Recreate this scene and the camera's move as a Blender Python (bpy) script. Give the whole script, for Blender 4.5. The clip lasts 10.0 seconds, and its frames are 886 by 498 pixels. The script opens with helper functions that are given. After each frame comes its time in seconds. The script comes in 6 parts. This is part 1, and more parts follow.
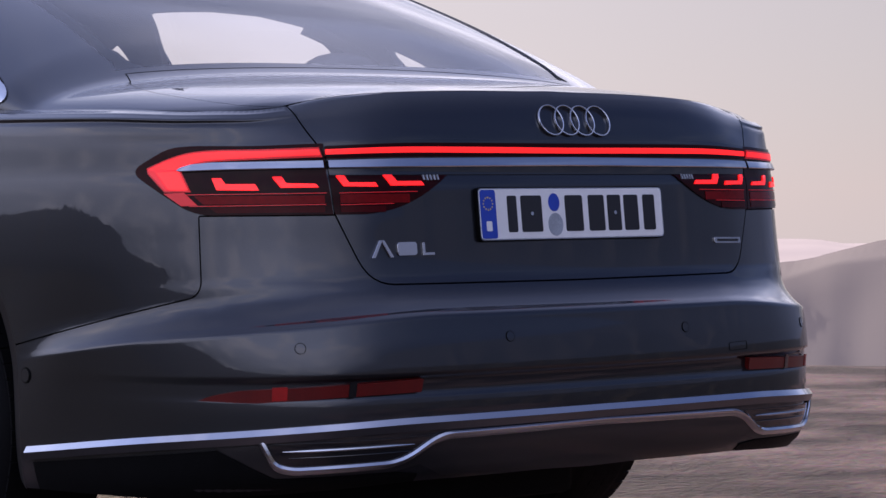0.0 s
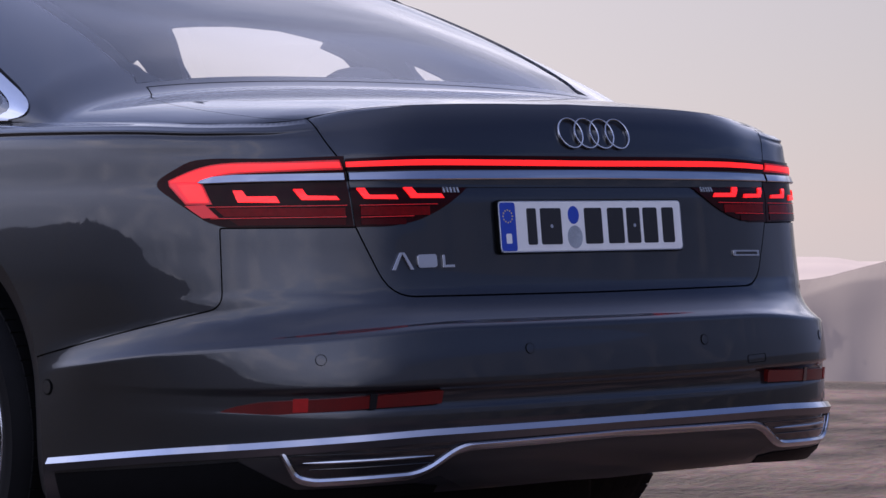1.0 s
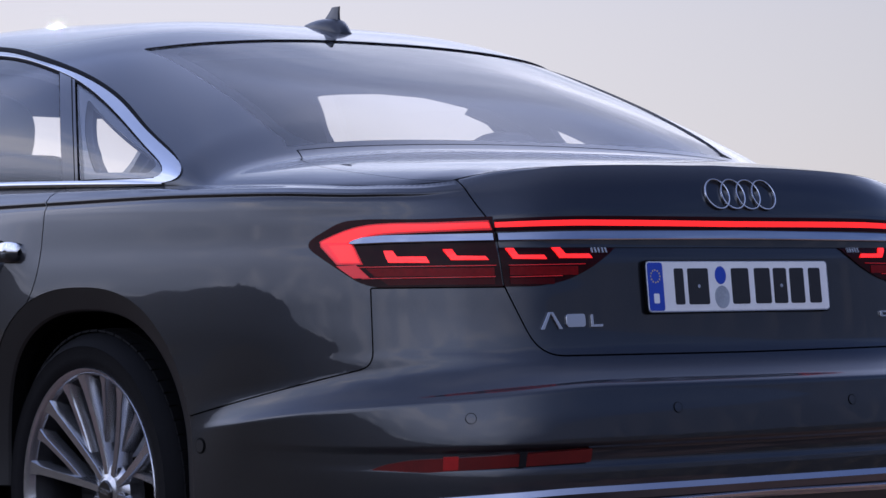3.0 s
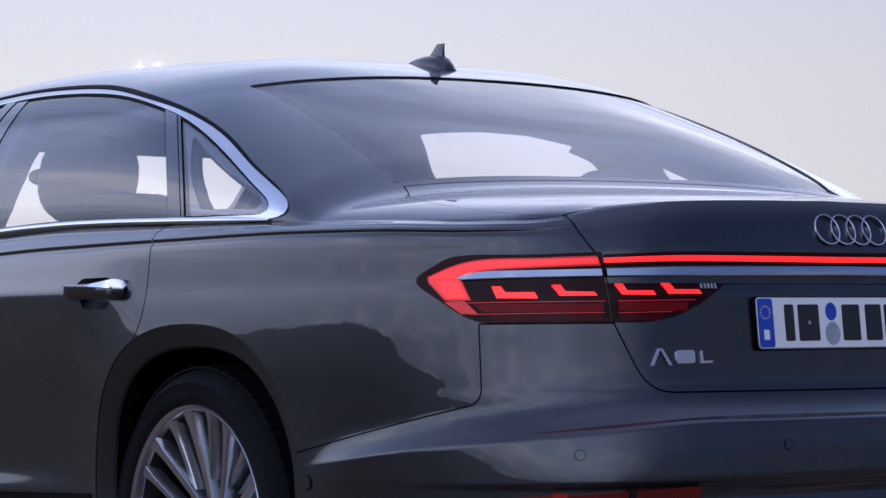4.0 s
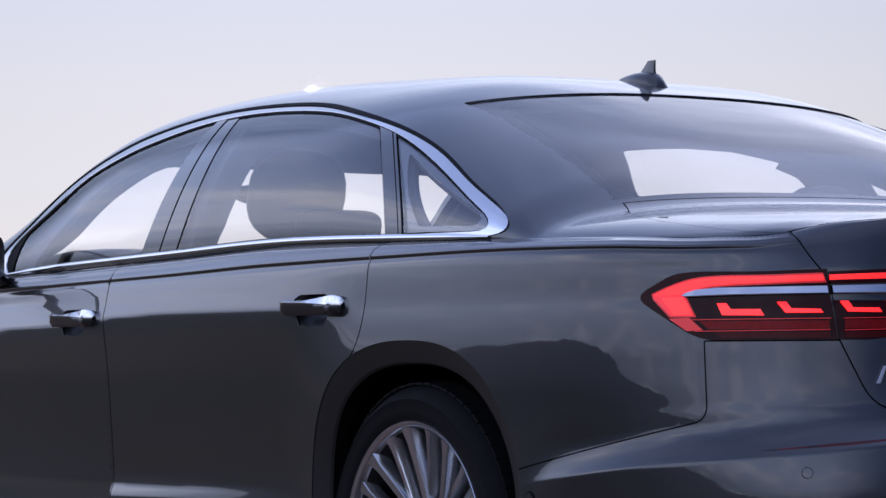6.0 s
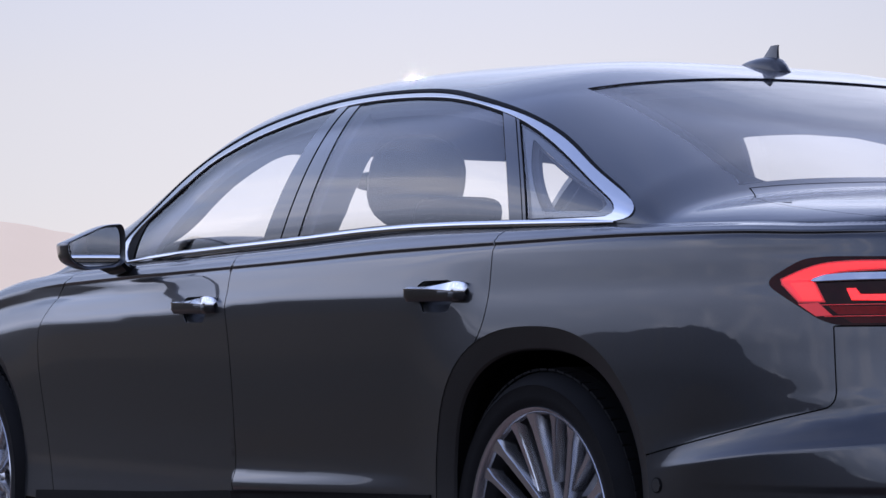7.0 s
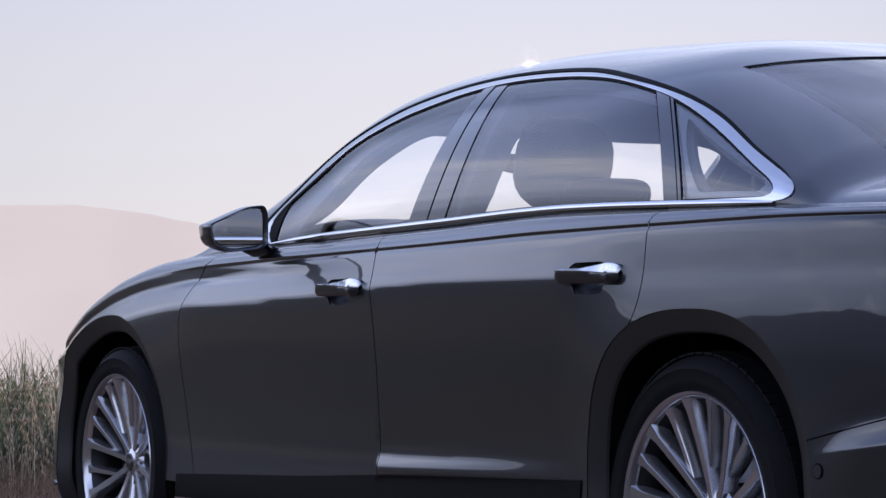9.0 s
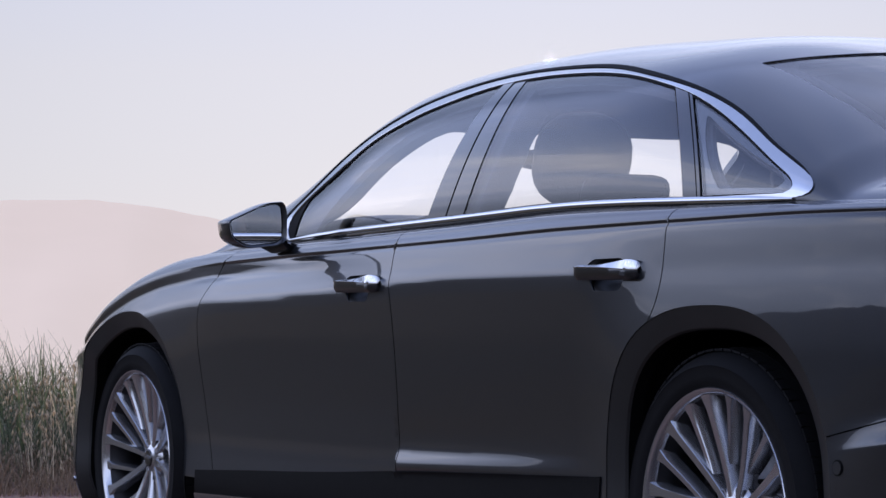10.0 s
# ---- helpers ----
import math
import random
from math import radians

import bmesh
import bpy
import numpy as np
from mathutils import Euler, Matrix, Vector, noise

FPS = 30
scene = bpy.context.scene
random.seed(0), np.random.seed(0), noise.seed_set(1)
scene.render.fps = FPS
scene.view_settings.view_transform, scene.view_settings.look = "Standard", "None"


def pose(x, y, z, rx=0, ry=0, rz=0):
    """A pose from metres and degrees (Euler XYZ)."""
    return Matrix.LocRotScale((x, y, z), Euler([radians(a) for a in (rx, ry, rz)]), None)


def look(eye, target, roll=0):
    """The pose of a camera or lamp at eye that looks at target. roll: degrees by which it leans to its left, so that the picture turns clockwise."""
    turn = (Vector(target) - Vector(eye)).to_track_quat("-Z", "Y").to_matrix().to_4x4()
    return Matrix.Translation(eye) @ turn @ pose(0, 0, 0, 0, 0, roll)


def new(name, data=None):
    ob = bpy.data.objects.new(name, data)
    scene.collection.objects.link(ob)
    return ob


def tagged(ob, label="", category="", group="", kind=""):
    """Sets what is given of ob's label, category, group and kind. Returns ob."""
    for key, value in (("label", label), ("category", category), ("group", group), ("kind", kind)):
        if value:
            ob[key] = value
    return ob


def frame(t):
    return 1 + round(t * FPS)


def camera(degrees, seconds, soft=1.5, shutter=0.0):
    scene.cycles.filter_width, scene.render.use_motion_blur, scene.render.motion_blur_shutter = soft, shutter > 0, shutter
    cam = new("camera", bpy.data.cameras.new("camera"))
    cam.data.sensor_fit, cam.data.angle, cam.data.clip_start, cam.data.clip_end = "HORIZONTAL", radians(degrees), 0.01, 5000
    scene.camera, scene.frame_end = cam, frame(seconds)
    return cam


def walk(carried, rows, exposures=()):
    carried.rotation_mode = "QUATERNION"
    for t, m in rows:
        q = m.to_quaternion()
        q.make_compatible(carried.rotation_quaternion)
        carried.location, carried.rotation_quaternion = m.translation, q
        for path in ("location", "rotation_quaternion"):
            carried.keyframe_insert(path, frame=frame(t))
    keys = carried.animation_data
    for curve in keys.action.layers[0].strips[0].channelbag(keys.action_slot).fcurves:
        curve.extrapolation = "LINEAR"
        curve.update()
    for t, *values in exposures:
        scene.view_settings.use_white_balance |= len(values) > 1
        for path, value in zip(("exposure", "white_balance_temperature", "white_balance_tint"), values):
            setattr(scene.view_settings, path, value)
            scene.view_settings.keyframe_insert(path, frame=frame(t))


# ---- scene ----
# seconds, stops, kelvin, tint
EXPOSURES = [(0, -.04, 6480, 26), (2.5, -.01, 6200, 21), (4.5, .05, 6080, 19), (10, .05, 6120, 19)]
cam = camera(17.60, 10.0)
PATH = [
    (0, -4.0638, -5.2826, 0.8384, -1.174, -0.395, -41.235),
    (0.5, -4.0670, -5.2870, 0.8319, -1.021, -0.362, -41.110),
    (1, -4.0832, -5.2937, 0.8277, -0.813, -0.376, -40.908),
    (1.5, -4.1039, -5.3010, 0.8227, -0.533, -0.410, -40.563),
    (2, -4.1218, -5.3070, 0.8164, -0.165, -0.463, -39.965),
    (2.5, -4.1340, -5.3176, 0.8069, 0.256, -0.492, -39.178),
    (4, -4.1449, -5.2694, 0.7758, 1.678, -0.495, -36.392),
    (4.5, -4.1605, -5.2313, 0.7751, 1.950, -0.426, -35.704),
    (5, -4.1951, -5.2118, 0.7779, 2.069, -0.362, -34.979),
    (5.5, -4.2266, -5.2066, 0.7786, 2.082, -0.347, -34.180),
    (7, -4.2899, -5.1647, 0.7668, 1.861, -0.383, -31.190),
    (7.5, -4.2931, -5.1274, 0.7615, 1.786, -0.323, -30.319),
    (8, -4.2940, -5.0814, 0.7537, 1.759, -0.228, -29.630),
    (8.5, -4.2917, -5.0482, 0.7495, 1.730, -0.153, -29.148),
    (9, -4.2930, -5.0323, 0.7499, 1.676, -0.121, -28.793),
    (9.5, -4.2948, -5.0278, 0.7514, 1.630, -0.135, -28.582),
    (10, -4.2973, -5.0312, 0.7543, 1.568, -0.155, -28.449),
]
walk(cam, [(t, pose(x, y, z, 90 + pitch, -roll, yaw)) for t, x, y, z, pitch, roll, yaw in PATH], EXPOSURES)

# ---- world, sun, exposure ----
SUN_AZ, SUN_EL = radians(30.6), radians(5.5)
VEIL, VEIL_AZ, VEIL_EL, DIM_AZ = 10.0, radians(52), radians(22), radians(122)
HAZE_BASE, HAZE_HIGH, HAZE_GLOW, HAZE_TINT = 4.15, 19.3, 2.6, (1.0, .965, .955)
world = bpy.data.worlds.new("world")
scene.world = world
world.use_nodes = True
wn = world.node_tree
sky = wn.nodes.new("ShaderNodeTexSky")
sky.sky_type, sky.sun_disc = "NISHITA", False
sky.sun_elevation, sky.sun_rotation = SUN_EL, SUN_AZ
sky.altitude, sky.air_density, sky.dust_density, sky.ozone_density = 400, 1.0, .05, 3.0


def wnode(kind, *links, **values):
    n = wn.nodes.new("ShaderNode" + kind)
    for key, v in values.items():
        n.inputs[int(key[1:])].default_value = v
    for i, a in enumerate(links):
        if a is not None:
            wn.links.new(a, n.inputs[i])
    return n


def wmath(op, a, b):
    n = wn.nodes.new("ShaderNodeMath")
    n.operation = op
    for i, v in enumerate((a, b)):
        if isinstance(v, (int, float)):
            n.inputs[i].default_value = v
        else:
            wn.links.new(v, n.inputs[i])
    return n.outputs[0]


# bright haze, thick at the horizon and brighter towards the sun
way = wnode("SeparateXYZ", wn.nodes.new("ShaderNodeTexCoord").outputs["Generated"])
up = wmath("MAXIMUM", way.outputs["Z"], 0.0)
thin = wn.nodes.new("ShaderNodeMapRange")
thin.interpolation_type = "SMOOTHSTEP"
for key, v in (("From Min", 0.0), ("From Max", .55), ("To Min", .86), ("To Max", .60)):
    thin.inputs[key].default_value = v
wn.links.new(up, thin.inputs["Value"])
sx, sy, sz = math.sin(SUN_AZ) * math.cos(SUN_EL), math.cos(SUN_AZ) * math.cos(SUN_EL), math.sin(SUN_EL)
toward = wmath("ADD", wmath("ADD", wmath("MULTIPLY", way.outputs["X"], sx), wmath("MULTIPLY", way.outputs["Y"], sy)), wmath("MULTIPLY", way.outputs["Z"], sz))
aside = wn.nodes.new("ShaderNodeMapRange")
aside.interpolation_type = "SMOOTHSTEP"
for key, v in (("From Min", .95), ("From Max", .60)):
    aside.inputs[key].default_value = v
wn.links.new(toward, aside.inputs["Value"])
# unseen sky aside from the sun is brightened for the reflections on the body
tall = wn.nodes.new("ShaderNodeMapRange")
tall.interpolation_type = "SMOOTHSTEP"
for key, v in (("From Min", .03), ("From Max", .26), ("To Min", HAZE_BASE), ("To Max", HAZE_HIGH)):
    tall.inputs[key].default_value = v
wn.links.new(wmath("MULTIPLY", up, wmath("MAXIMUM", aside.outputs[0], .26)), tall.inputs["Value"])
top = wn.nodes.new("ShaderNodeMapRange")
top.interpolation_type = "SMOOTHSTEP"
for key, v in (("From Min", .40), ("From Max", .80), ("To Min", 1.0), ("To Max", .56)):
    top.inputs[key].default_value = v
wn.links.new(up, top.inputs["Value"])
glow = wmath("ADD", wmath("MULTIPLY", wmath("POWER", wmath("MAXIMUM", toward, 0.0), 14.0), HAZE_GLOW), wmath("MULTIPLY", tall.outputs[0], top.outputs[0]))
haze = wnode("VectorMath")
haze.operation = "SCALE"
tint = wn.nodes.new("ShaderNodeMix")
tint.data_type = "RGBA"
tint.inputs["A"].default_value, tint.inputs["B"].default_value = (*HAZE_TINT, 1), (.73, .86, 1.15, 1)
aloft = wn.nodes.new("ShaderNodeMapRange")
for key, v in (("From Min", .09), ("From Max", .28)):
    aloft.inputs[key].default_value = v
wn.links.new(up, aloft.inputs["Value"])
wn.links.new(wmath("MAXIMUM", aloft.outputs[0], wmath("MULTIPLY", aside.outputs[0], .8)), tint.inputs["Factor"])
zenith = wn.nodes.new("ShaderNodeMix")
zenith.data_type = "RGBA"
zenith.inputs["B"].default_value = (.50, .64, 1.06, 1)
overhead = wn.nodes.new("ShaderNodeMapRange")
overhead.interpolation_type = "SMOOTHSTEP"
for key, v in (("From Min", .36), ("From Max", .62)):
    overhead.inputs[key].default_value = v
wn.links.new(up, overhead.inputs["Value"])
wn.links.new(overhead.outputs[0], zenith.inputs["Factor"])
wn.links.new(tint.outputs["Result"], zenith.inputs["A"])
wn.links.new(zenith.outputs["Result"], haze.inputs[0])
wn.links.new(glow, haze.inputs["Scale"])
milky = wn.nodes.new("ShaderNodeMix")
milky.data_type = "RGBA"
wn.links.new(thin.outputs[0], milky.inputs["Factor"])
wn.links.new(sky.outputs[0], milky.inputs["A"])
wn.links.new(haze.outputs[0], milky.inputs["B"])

# broken cloud high over the place, on a flat layer
low = wmath("ADD", up, .16)
layer = wnode("CombineXYZ", wmath("DIVIDE", way.outputs["X"], low), wmath("DIVIDE", way.outputs["Y"], low))
puffs = wn.nodes.new("ShaderNodeTexNoise")
puffs.inputs["Scale"].default_value, puffs.inputs["Detail"].default_value, puffs.inputs["Roughness"].default_value = 1.5, 9, .56
wn.links.new(layer.outputs[0], puffs.inputs["Vector"])
cover = wn.nodes.new("ShaderNodeMapRange")
cover.inputs["From Min"].default_value, cover.inputs["From Max"].default_value = .48, .64
wn.links.new(puffs.outputs["Fac"], cover.inputs["Value"])
high = wn.nodes.new("ShaderNodeMapRange")
high.inputs["From Min"].default_value, high.inputs["From Max"].default_value = .17, .34
wn.links.new(way.outputs["Z"], high.inputs["Value"])
clouds = wn.nodes.new("ShaderNodeMix")
clouds.data_type = "RGBA"
reach = wmath("MULTIPLY", aside.outputs[0], wmath("MULTIPLY_ADD", high.outputs[0], .6))
reach.node.inputs[1].links[0].from_node.inputs[2].default_value = .4
open_sky = wmath("MULTIPLY_ADD", overhead.outputs[0], -.9)
open_sky.node.inputs[2].default_value = 1.0
wn.links.new(wmath("MULTIPLY", wmath("MULTIPLY", cover.outputs[0], reach), open_sky), clouds.inputs["Factor"])
wn.links.new(milky.outputs["Result"], clouds.inputs["A"])
clouds.inputs["B"].default_value = (17.5, 18.0, 19.5, 1)
# streaky bright cloud added in unseen sky, for lid and rear window reflections
vx, vy, vz = math.sin(VEIL_AZ) * math.cos(VEIL_EL), math.cos(VEIL_AZ) * math.cos(VEIL_EL), math.sin(VEIL_EL)
near = wmath("ADD", wmath("ADD", wmath("MULTIPLY", way.outputs["X"], vx), wmath("MULTIPLY", way.outputs["Y"], vy)), wmath("MULTIPLY", way.outputs["Z"], vz))
lifted = wn.nodes.new("ShaderNodeMapRange")
lifted.interpolation_type = "SMOOTHSTEP"
for key, v in (("From Min", .115), ("From Max", .19), ("To Min", 0.0), ("To Max", VEIL)):
    lifted.inputs[key].default_value = v
wn.links.new(up, lifted.inputs["Value"])
streak = wn.nodes.new("ShaderNodeMapRange")
for key, v in (("From Min", .36), ("From Max", .64), ("To Min", .35), ("To Max", 1.4)):
    streak.inputs[key].default_value = v
wn.links.new(puffs.outputs["Fac"], streak.inputs["Value"])
veil = wnode("VectorMath", clouds.outputs["Result"])
veil.operation = "ADD"
wn.links.new(wmath("MULTIPLY", wmath("MULTIPLY", wmath("POWER", wmath("MAXIMUM", near, 0.0), 16.0), lifted.outputs[0]), streak.outputs[0]), veil.inputs[1])
# unseen sky to the right rear, dimmed and blued for the boot lid's reflections
low_x, low_y = math.sin(DIM_AZ), math.cos(DIM_AZ)
behind = wmath("ADD", wmath("MULTIPLY", way.outputs["X"], -low_x), wmath("MULTIPLY", way.outputs["Y"], -low_y))
dim_side = wn.nodes.new("ShaderNodeMapRange")
dim_side.interpolation_type = "SMOOTHSTEP"
for key, v in (("From Min", -.85), ("From Max", -.33), ("To Min", 0.0), ("To Max", 1.0)):
    dim_side.inputs[key].default_value = v
wn.links.new(behind, dim_side.inputs["Value"])
shade = wn.nodes.new("ShaderNodeMix")
shade.data_type = "RGBA"
shade.inputs["A"].default_value, shade.inputs["B"].default_value = (.11, .15, .23, 1), (1, 1, 1, 1)
wn.links.new(dim_side.outputs[0], shade.inputs["Factor"])
deep = wnode("VectorMath", veil.outputs[0], shade.outputs["Result"])
deep.operation = "MULTIPLY"
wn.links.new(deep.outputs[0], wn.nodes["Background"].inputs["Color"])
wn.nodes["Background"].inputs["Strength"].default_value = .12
sun = new("sun", bpy.data.lights.new("sun", "SUN"))
sun.data.energy, sun.data.angle, sun.data.color = 5.0, radians(.6), (1.0, .86, .70)
SUN_WAY = Vector((math.sin(SUN_AZ) * math.cos(SUN_EL), math.cos(SUN_AZ) * math.cos(SUN_EL), math.sin(SUN_EL)))
sun.matrix_world = look(SUN_WAY * 50, (0, 0, 0))


# -- surfaces of the car body: x to its right, y ahead (rear axle at 0), z up --
class Curve:
    """A monotone cubic through knots (t, v)."""

    def __init__(self, *knots):
        k = np.array(knots, float)
        self.t, self.v = k[:, 0], k[:, 1]
        h, d = np.diff(self.t), np.diff(self.v) / np.diff(self.t)
        m = np.zeros(len(k))
        m[0], m[-1] = d[0], d[-1]
        for i in range(1, len(k) - 1):
            if d[i - 1] * d[i] > 0:
                a, b = 2 * h[i] + h[i - 1], h[i] + 2 * h[i - 1]
                m[i] = (a + b) / (a / d[i - 1] + b / d[i])
        self.m = m

    def __call__(self, x):
        x = np.clip(np.asarray(x, float), self.t[0], self.t[-1])
        i = np.clip(np.searchsorted(self.t, x) - 1, 0, len(self.t) - 2)
        h = self.t[i + 1] - self.t[i]
        s = (x - self.t[i]) / h
        return ((1 + 2 * s) * (1 - s) ** 2 * self.v[i] + s * (1 - s) ** 2 * h * self.m[i]
                + s * s * (3 - 2 * s) * self.v[i + 1] + s * s * (s - 1) * h * self.m[i + 1])


class Spline:
    """A natural cubic spline through knots (t, v)."""

    def __init__(self, *knots):
        k = np.array(knots, float)
        self.t, self.v = k[:, 0], k[:, 1]
        n, h = len(k), np.diff(self.t)
        a, r = np.eye(n), np.zeros(n)
        for i in range(1, n - 1):
            a[i, i - 1:i + 2] = h[i - 1], 2 * (h[i - 1] + h[i]), h[i]
            r[i] = 6 * ((self.v[i + 1] - self.v[i]) / h[i] - (self.v[i] - self.v[i - 1]) / h[i - 1])
        self.c = np.linalg.solve(a, r)

    def __call__(self, x):
        x = np.clip(np.asarray(x, float), self.t[0], self.t[-1])
        i = np.clip(np.searchsorted(self.t, x) - 1, 0, len(self.t) - 2)
        h = self.t[i + 1] - self.t[i]
        p, q = (self.t[i + 1] - x) / h, (x - self.t[i]) / h
        return p * self.v[i] + q * self.v[i + 1] + ((p ** 3 - p) * self.c[i] + (q ** 3 - q) * self.c[i + 1]) * h * h / 6


def smooth(a, b, x):
    k = np.clip((np.asarray(x, float) - a) / (b - a), 0, 1)
    return k * k * (3 - 2 * k)


PLAN = np.array([(0, -1.130), (.25, -1.124), (.50, -1.099), (.675, -1.046), (.797, -.952), (.878, -.805), (.928, -.61), (.957, -.35),
                 (.968, 0), (.972, .6), (.972, 1.4), (.97, 2.2), (.968, 2.8), (.962, 3.3), (.93, 3.7), (.82, 3.98), (.5, 4.09), (0, 4.118)])
_s = np.concatenate([[0], np.cumsum(np.hypot(*np.diff(PLAN, axis=0).T))])
_m = np.concatenate([-_s[4:0:-1], _s])
PLAN_X = Spline(*zip(_m, np.concatenate([-PLAN[4:0:-1, 0], PLAN[:, 0]])))
PLAN_Y = Spline(*zip(_m, np.concatenate([PLAN[4:0:-1, 1], PLAN[:, 1]])))
S_END = _s[-1]
SIDE = Curve((.15, -.10), (.2, -.05), (.3, -.030), (.42, -.034), (.52, -.030), (.65, -.018), (.78, -.006), (.868, 0), (.874, -.0008),
             (.90, -.009), (.945, -.0258), (.9525, -.0315), (.958, -.0285), (.965, -.034), (.976, -.044), (.980, -.046), (.986, -.056), (1.0, -.085))
FLANK = Curve((.15, -.10), (.2, -.05), (.3, -.026), (.40, -.020), (.50, -.013), (.62, -.003), (.70, 0), (.76, -.002), (.83, -.008), (.88, -.0145), (.92, -.0205), (.945, -.0258), (.9525, -.0315), (.958, -.0285), (.965, -.034),
              (.976, -.044), (.980, -.046), (.986, -.056), (1.0, -.085))
REAR = Curve((.15, -.34), (.24, -.20), (.27, -.105), (.30, -.075), (.36, -.058), (.42, -.058), (.442, -.060), (.448, -.065), (.478, -.064), (.484, -.048), (.53, -.052), (.59, -.061),
             (.65, -.066), (.67, -.072), (.80, -.088), (.862, -.096), (.868, -.100), (.918, -.104), (.930, -.108), (.945, -.116), (.965, -.128), (.985, -.143), (1.0, -.156))
SCOOP = Curve((.2, 0), (.380, 0), (.400, .012), (.407, .0125), (.415, .010), (.449, -.0045), (.472, -.0055), (.55, 0), (1.2, 0))
SCOOP_AMP = Curve((0, 0), (2.22, 0), (2.45, .22), (2.7, .42), (3.0, .58), (3.20, .66), (3.234, .62), (3.239, .04), (3.7, .02), (4.6, .01), (5, 0), (7, 0))
LEDGE = Curve((.2, .058), (.51, .058), (.594, .0562), (.600, .050), (.612, .034), (.635, .012), (.655, .002), (.67, 0), (1.1, 0))
LEDGE_SOFT = Curve((.2, .058), (.45, .058), (.52, .050), (.62, .025), (.70, .008), (.78, 0), (1.1, 0))
LEDGE_AMP = Curve((0, 1), (.55, 1), (.85, .75), (1.1, .48), (1.45, .35), (1.9, .25), (1.95, 0.2), (2.3, 0), (6, 0))
CORNER = Curve((0, 0), (.5, 0), (.7, .012), (.85, .017), (1.0, .014), (1.25, 0), (7, 0))
LOW_CORNER = Curve((0, 0), (.5, 0), (.75, .007), (.95, .007), (1.2, 0), (7, 0))
LEDGE_DROP = Curve((0, 0), (.4, 0), (.64, .012), (.85, .028), (1.04, .046), (1.26, .074), (1.45, .098), (6, .10))
LIFT = Curve((0, .044), (.4, .036), (.66, .010), (.85, -.004), (.95, -.004), (1.16, .003), (1.4, .008), (1.6, .012), (1.86, .017), (2.44, .025), (3.0, .013), (3.6, .0), (4.1, -.012), (4.7, -.035), (5.0, -.073), (5.2, -.118), (5.5, -.20), (5.75, -.25), (7, -.30))
SHOULDER = Curve((0, 0), (2.85, 0), (3.7, .028), (4.3, .045), (7, .07))


PLAIN = Curve((.15, -.10), (.2, -.05), (.3, -.030), (.42, -.034), (.52, -.030), (.65, -.018), (.78, -.006), (.868, 0), (.874, -.0008), (.90, -.006), (.945, -.019), (.97, -.032), (.986, -.048), (1.0, -.072))
GROOVE = Curve((0, .022), (1.0, .022), (1.4, .020), (1.9, .011), (2.4, .003), (2.8, 0), (7, 0))


def scoop_rise(a):
    return .020 * np.clip((3.27 - np.abs(a)) / .97, 0, 1)


def tub(s, z):
    """The lower body. s runs from the middle of the rear along the left side to the nose (negative: the right side)."""
    s, z = np.asarray(s, float), np.asarray(z, float)
    a = np.abs(s)
    e = 1e-3
    x, y = PLAN_X(a), PLAN_Y(a)
    tx, ty = PLAN_X(a + e) - PLAN_X(a - e), PLAN_Y(a + e) - PLAN_Y(a - e)
    n = np.hypot(tx, ty) + 1e-12
    nx, ny = -ty / n, tx / n
    nx, ny = -nx, -ny
    back = np.where(ny < 0, ny * ny, .3 * ny * ny)
    k = smooth(1.95, 2.35, a)
    zg = z - GROOVE(a) * smooth(.87, .962, z) * (1 - smooth(.978, 1.0, z))
    k2 = smooth(4.25, 4.75, a)
    fade = smooth(1.20, 1.40, a) * (1 - smooth(1.6, 1.9, a))
    zs = zg + SHOULDER(a) * smooth(.6, .84, z) * (1 - smooth(.9, .96, z))
    off = nx * nx * ((SIDE(zs) * (1 - k2) + PLAIN(zs) * k2) * k + FLANK(zg) * (1 - k)) + back * REAR(z) + LEDGE_AMP(a) * (LEDGE(z + LEDGE_DROP(a)) * (1 - fade) + LEDGE_SOFT(z + LEDGE_DROP(a)) * fade) + SCOOP_AMP(a) * SCOOP(z - scoop_rise(a))
    off = off - CORNER(a) * smooth(.40, .80, z) * (1 - .5 * smooth(.93, 1.0, z)) + LOW_CORNER(a) * (1 - smooth(.35, .75, z))
    off = off - .026 * smooth(5.30, 5.62, a) * smooth(.42, .78, z) + .008 * smooth(5.4, 5.7, a) * (1 - smooth(.4, .6, z))
    off = off - .020 * smooth(4.25, 4.8, a) * (1 - .6 * smooth(5.3, 5.6, a)) * smooth(.64, .96, z)
    start = .86 - .32 * smooth(4.2, 5.2, a)
    zz = z + LIFT(a) * smooth(start, 1.0, z)
    return np.stack([-np.sign(s + 1e-9) * (x + nx * off), y + ny * off, zz], -1)


DECK = Curve((-1.3, 1.0), (-1.05, 1.030), (-.9, 1.050), (-.7, 1.071), (-.5, 1.088), (0, 1.105), (5, 1.105))
TOP = Spline((-.62, .985), (-.45, 1.070), (-.2, 1.211), (.1, 1.343), (.35, 1.423), (.7, 1.462), (1.1, 1.482), (1.5, 1.482), (1.9, 1.436), (2.3, 1.275), (2.6, 1.125), (2.8, 1.02), (3.0, .92))
BONNET = Curve((2, .94), (2.6, 1.0), (3.1, .955), (3.4, .90), (3.7, .83), (3.95, .76), (4.1, .72))
_ss = np.linspace(.3, S_END, 400)
_tt = tub(_ss, np.full(400, .998))
BELT_X = Curve(*[(_tt[i, 1], -_tt[i, 0]) for i in range(25, 400, 12)][:26])
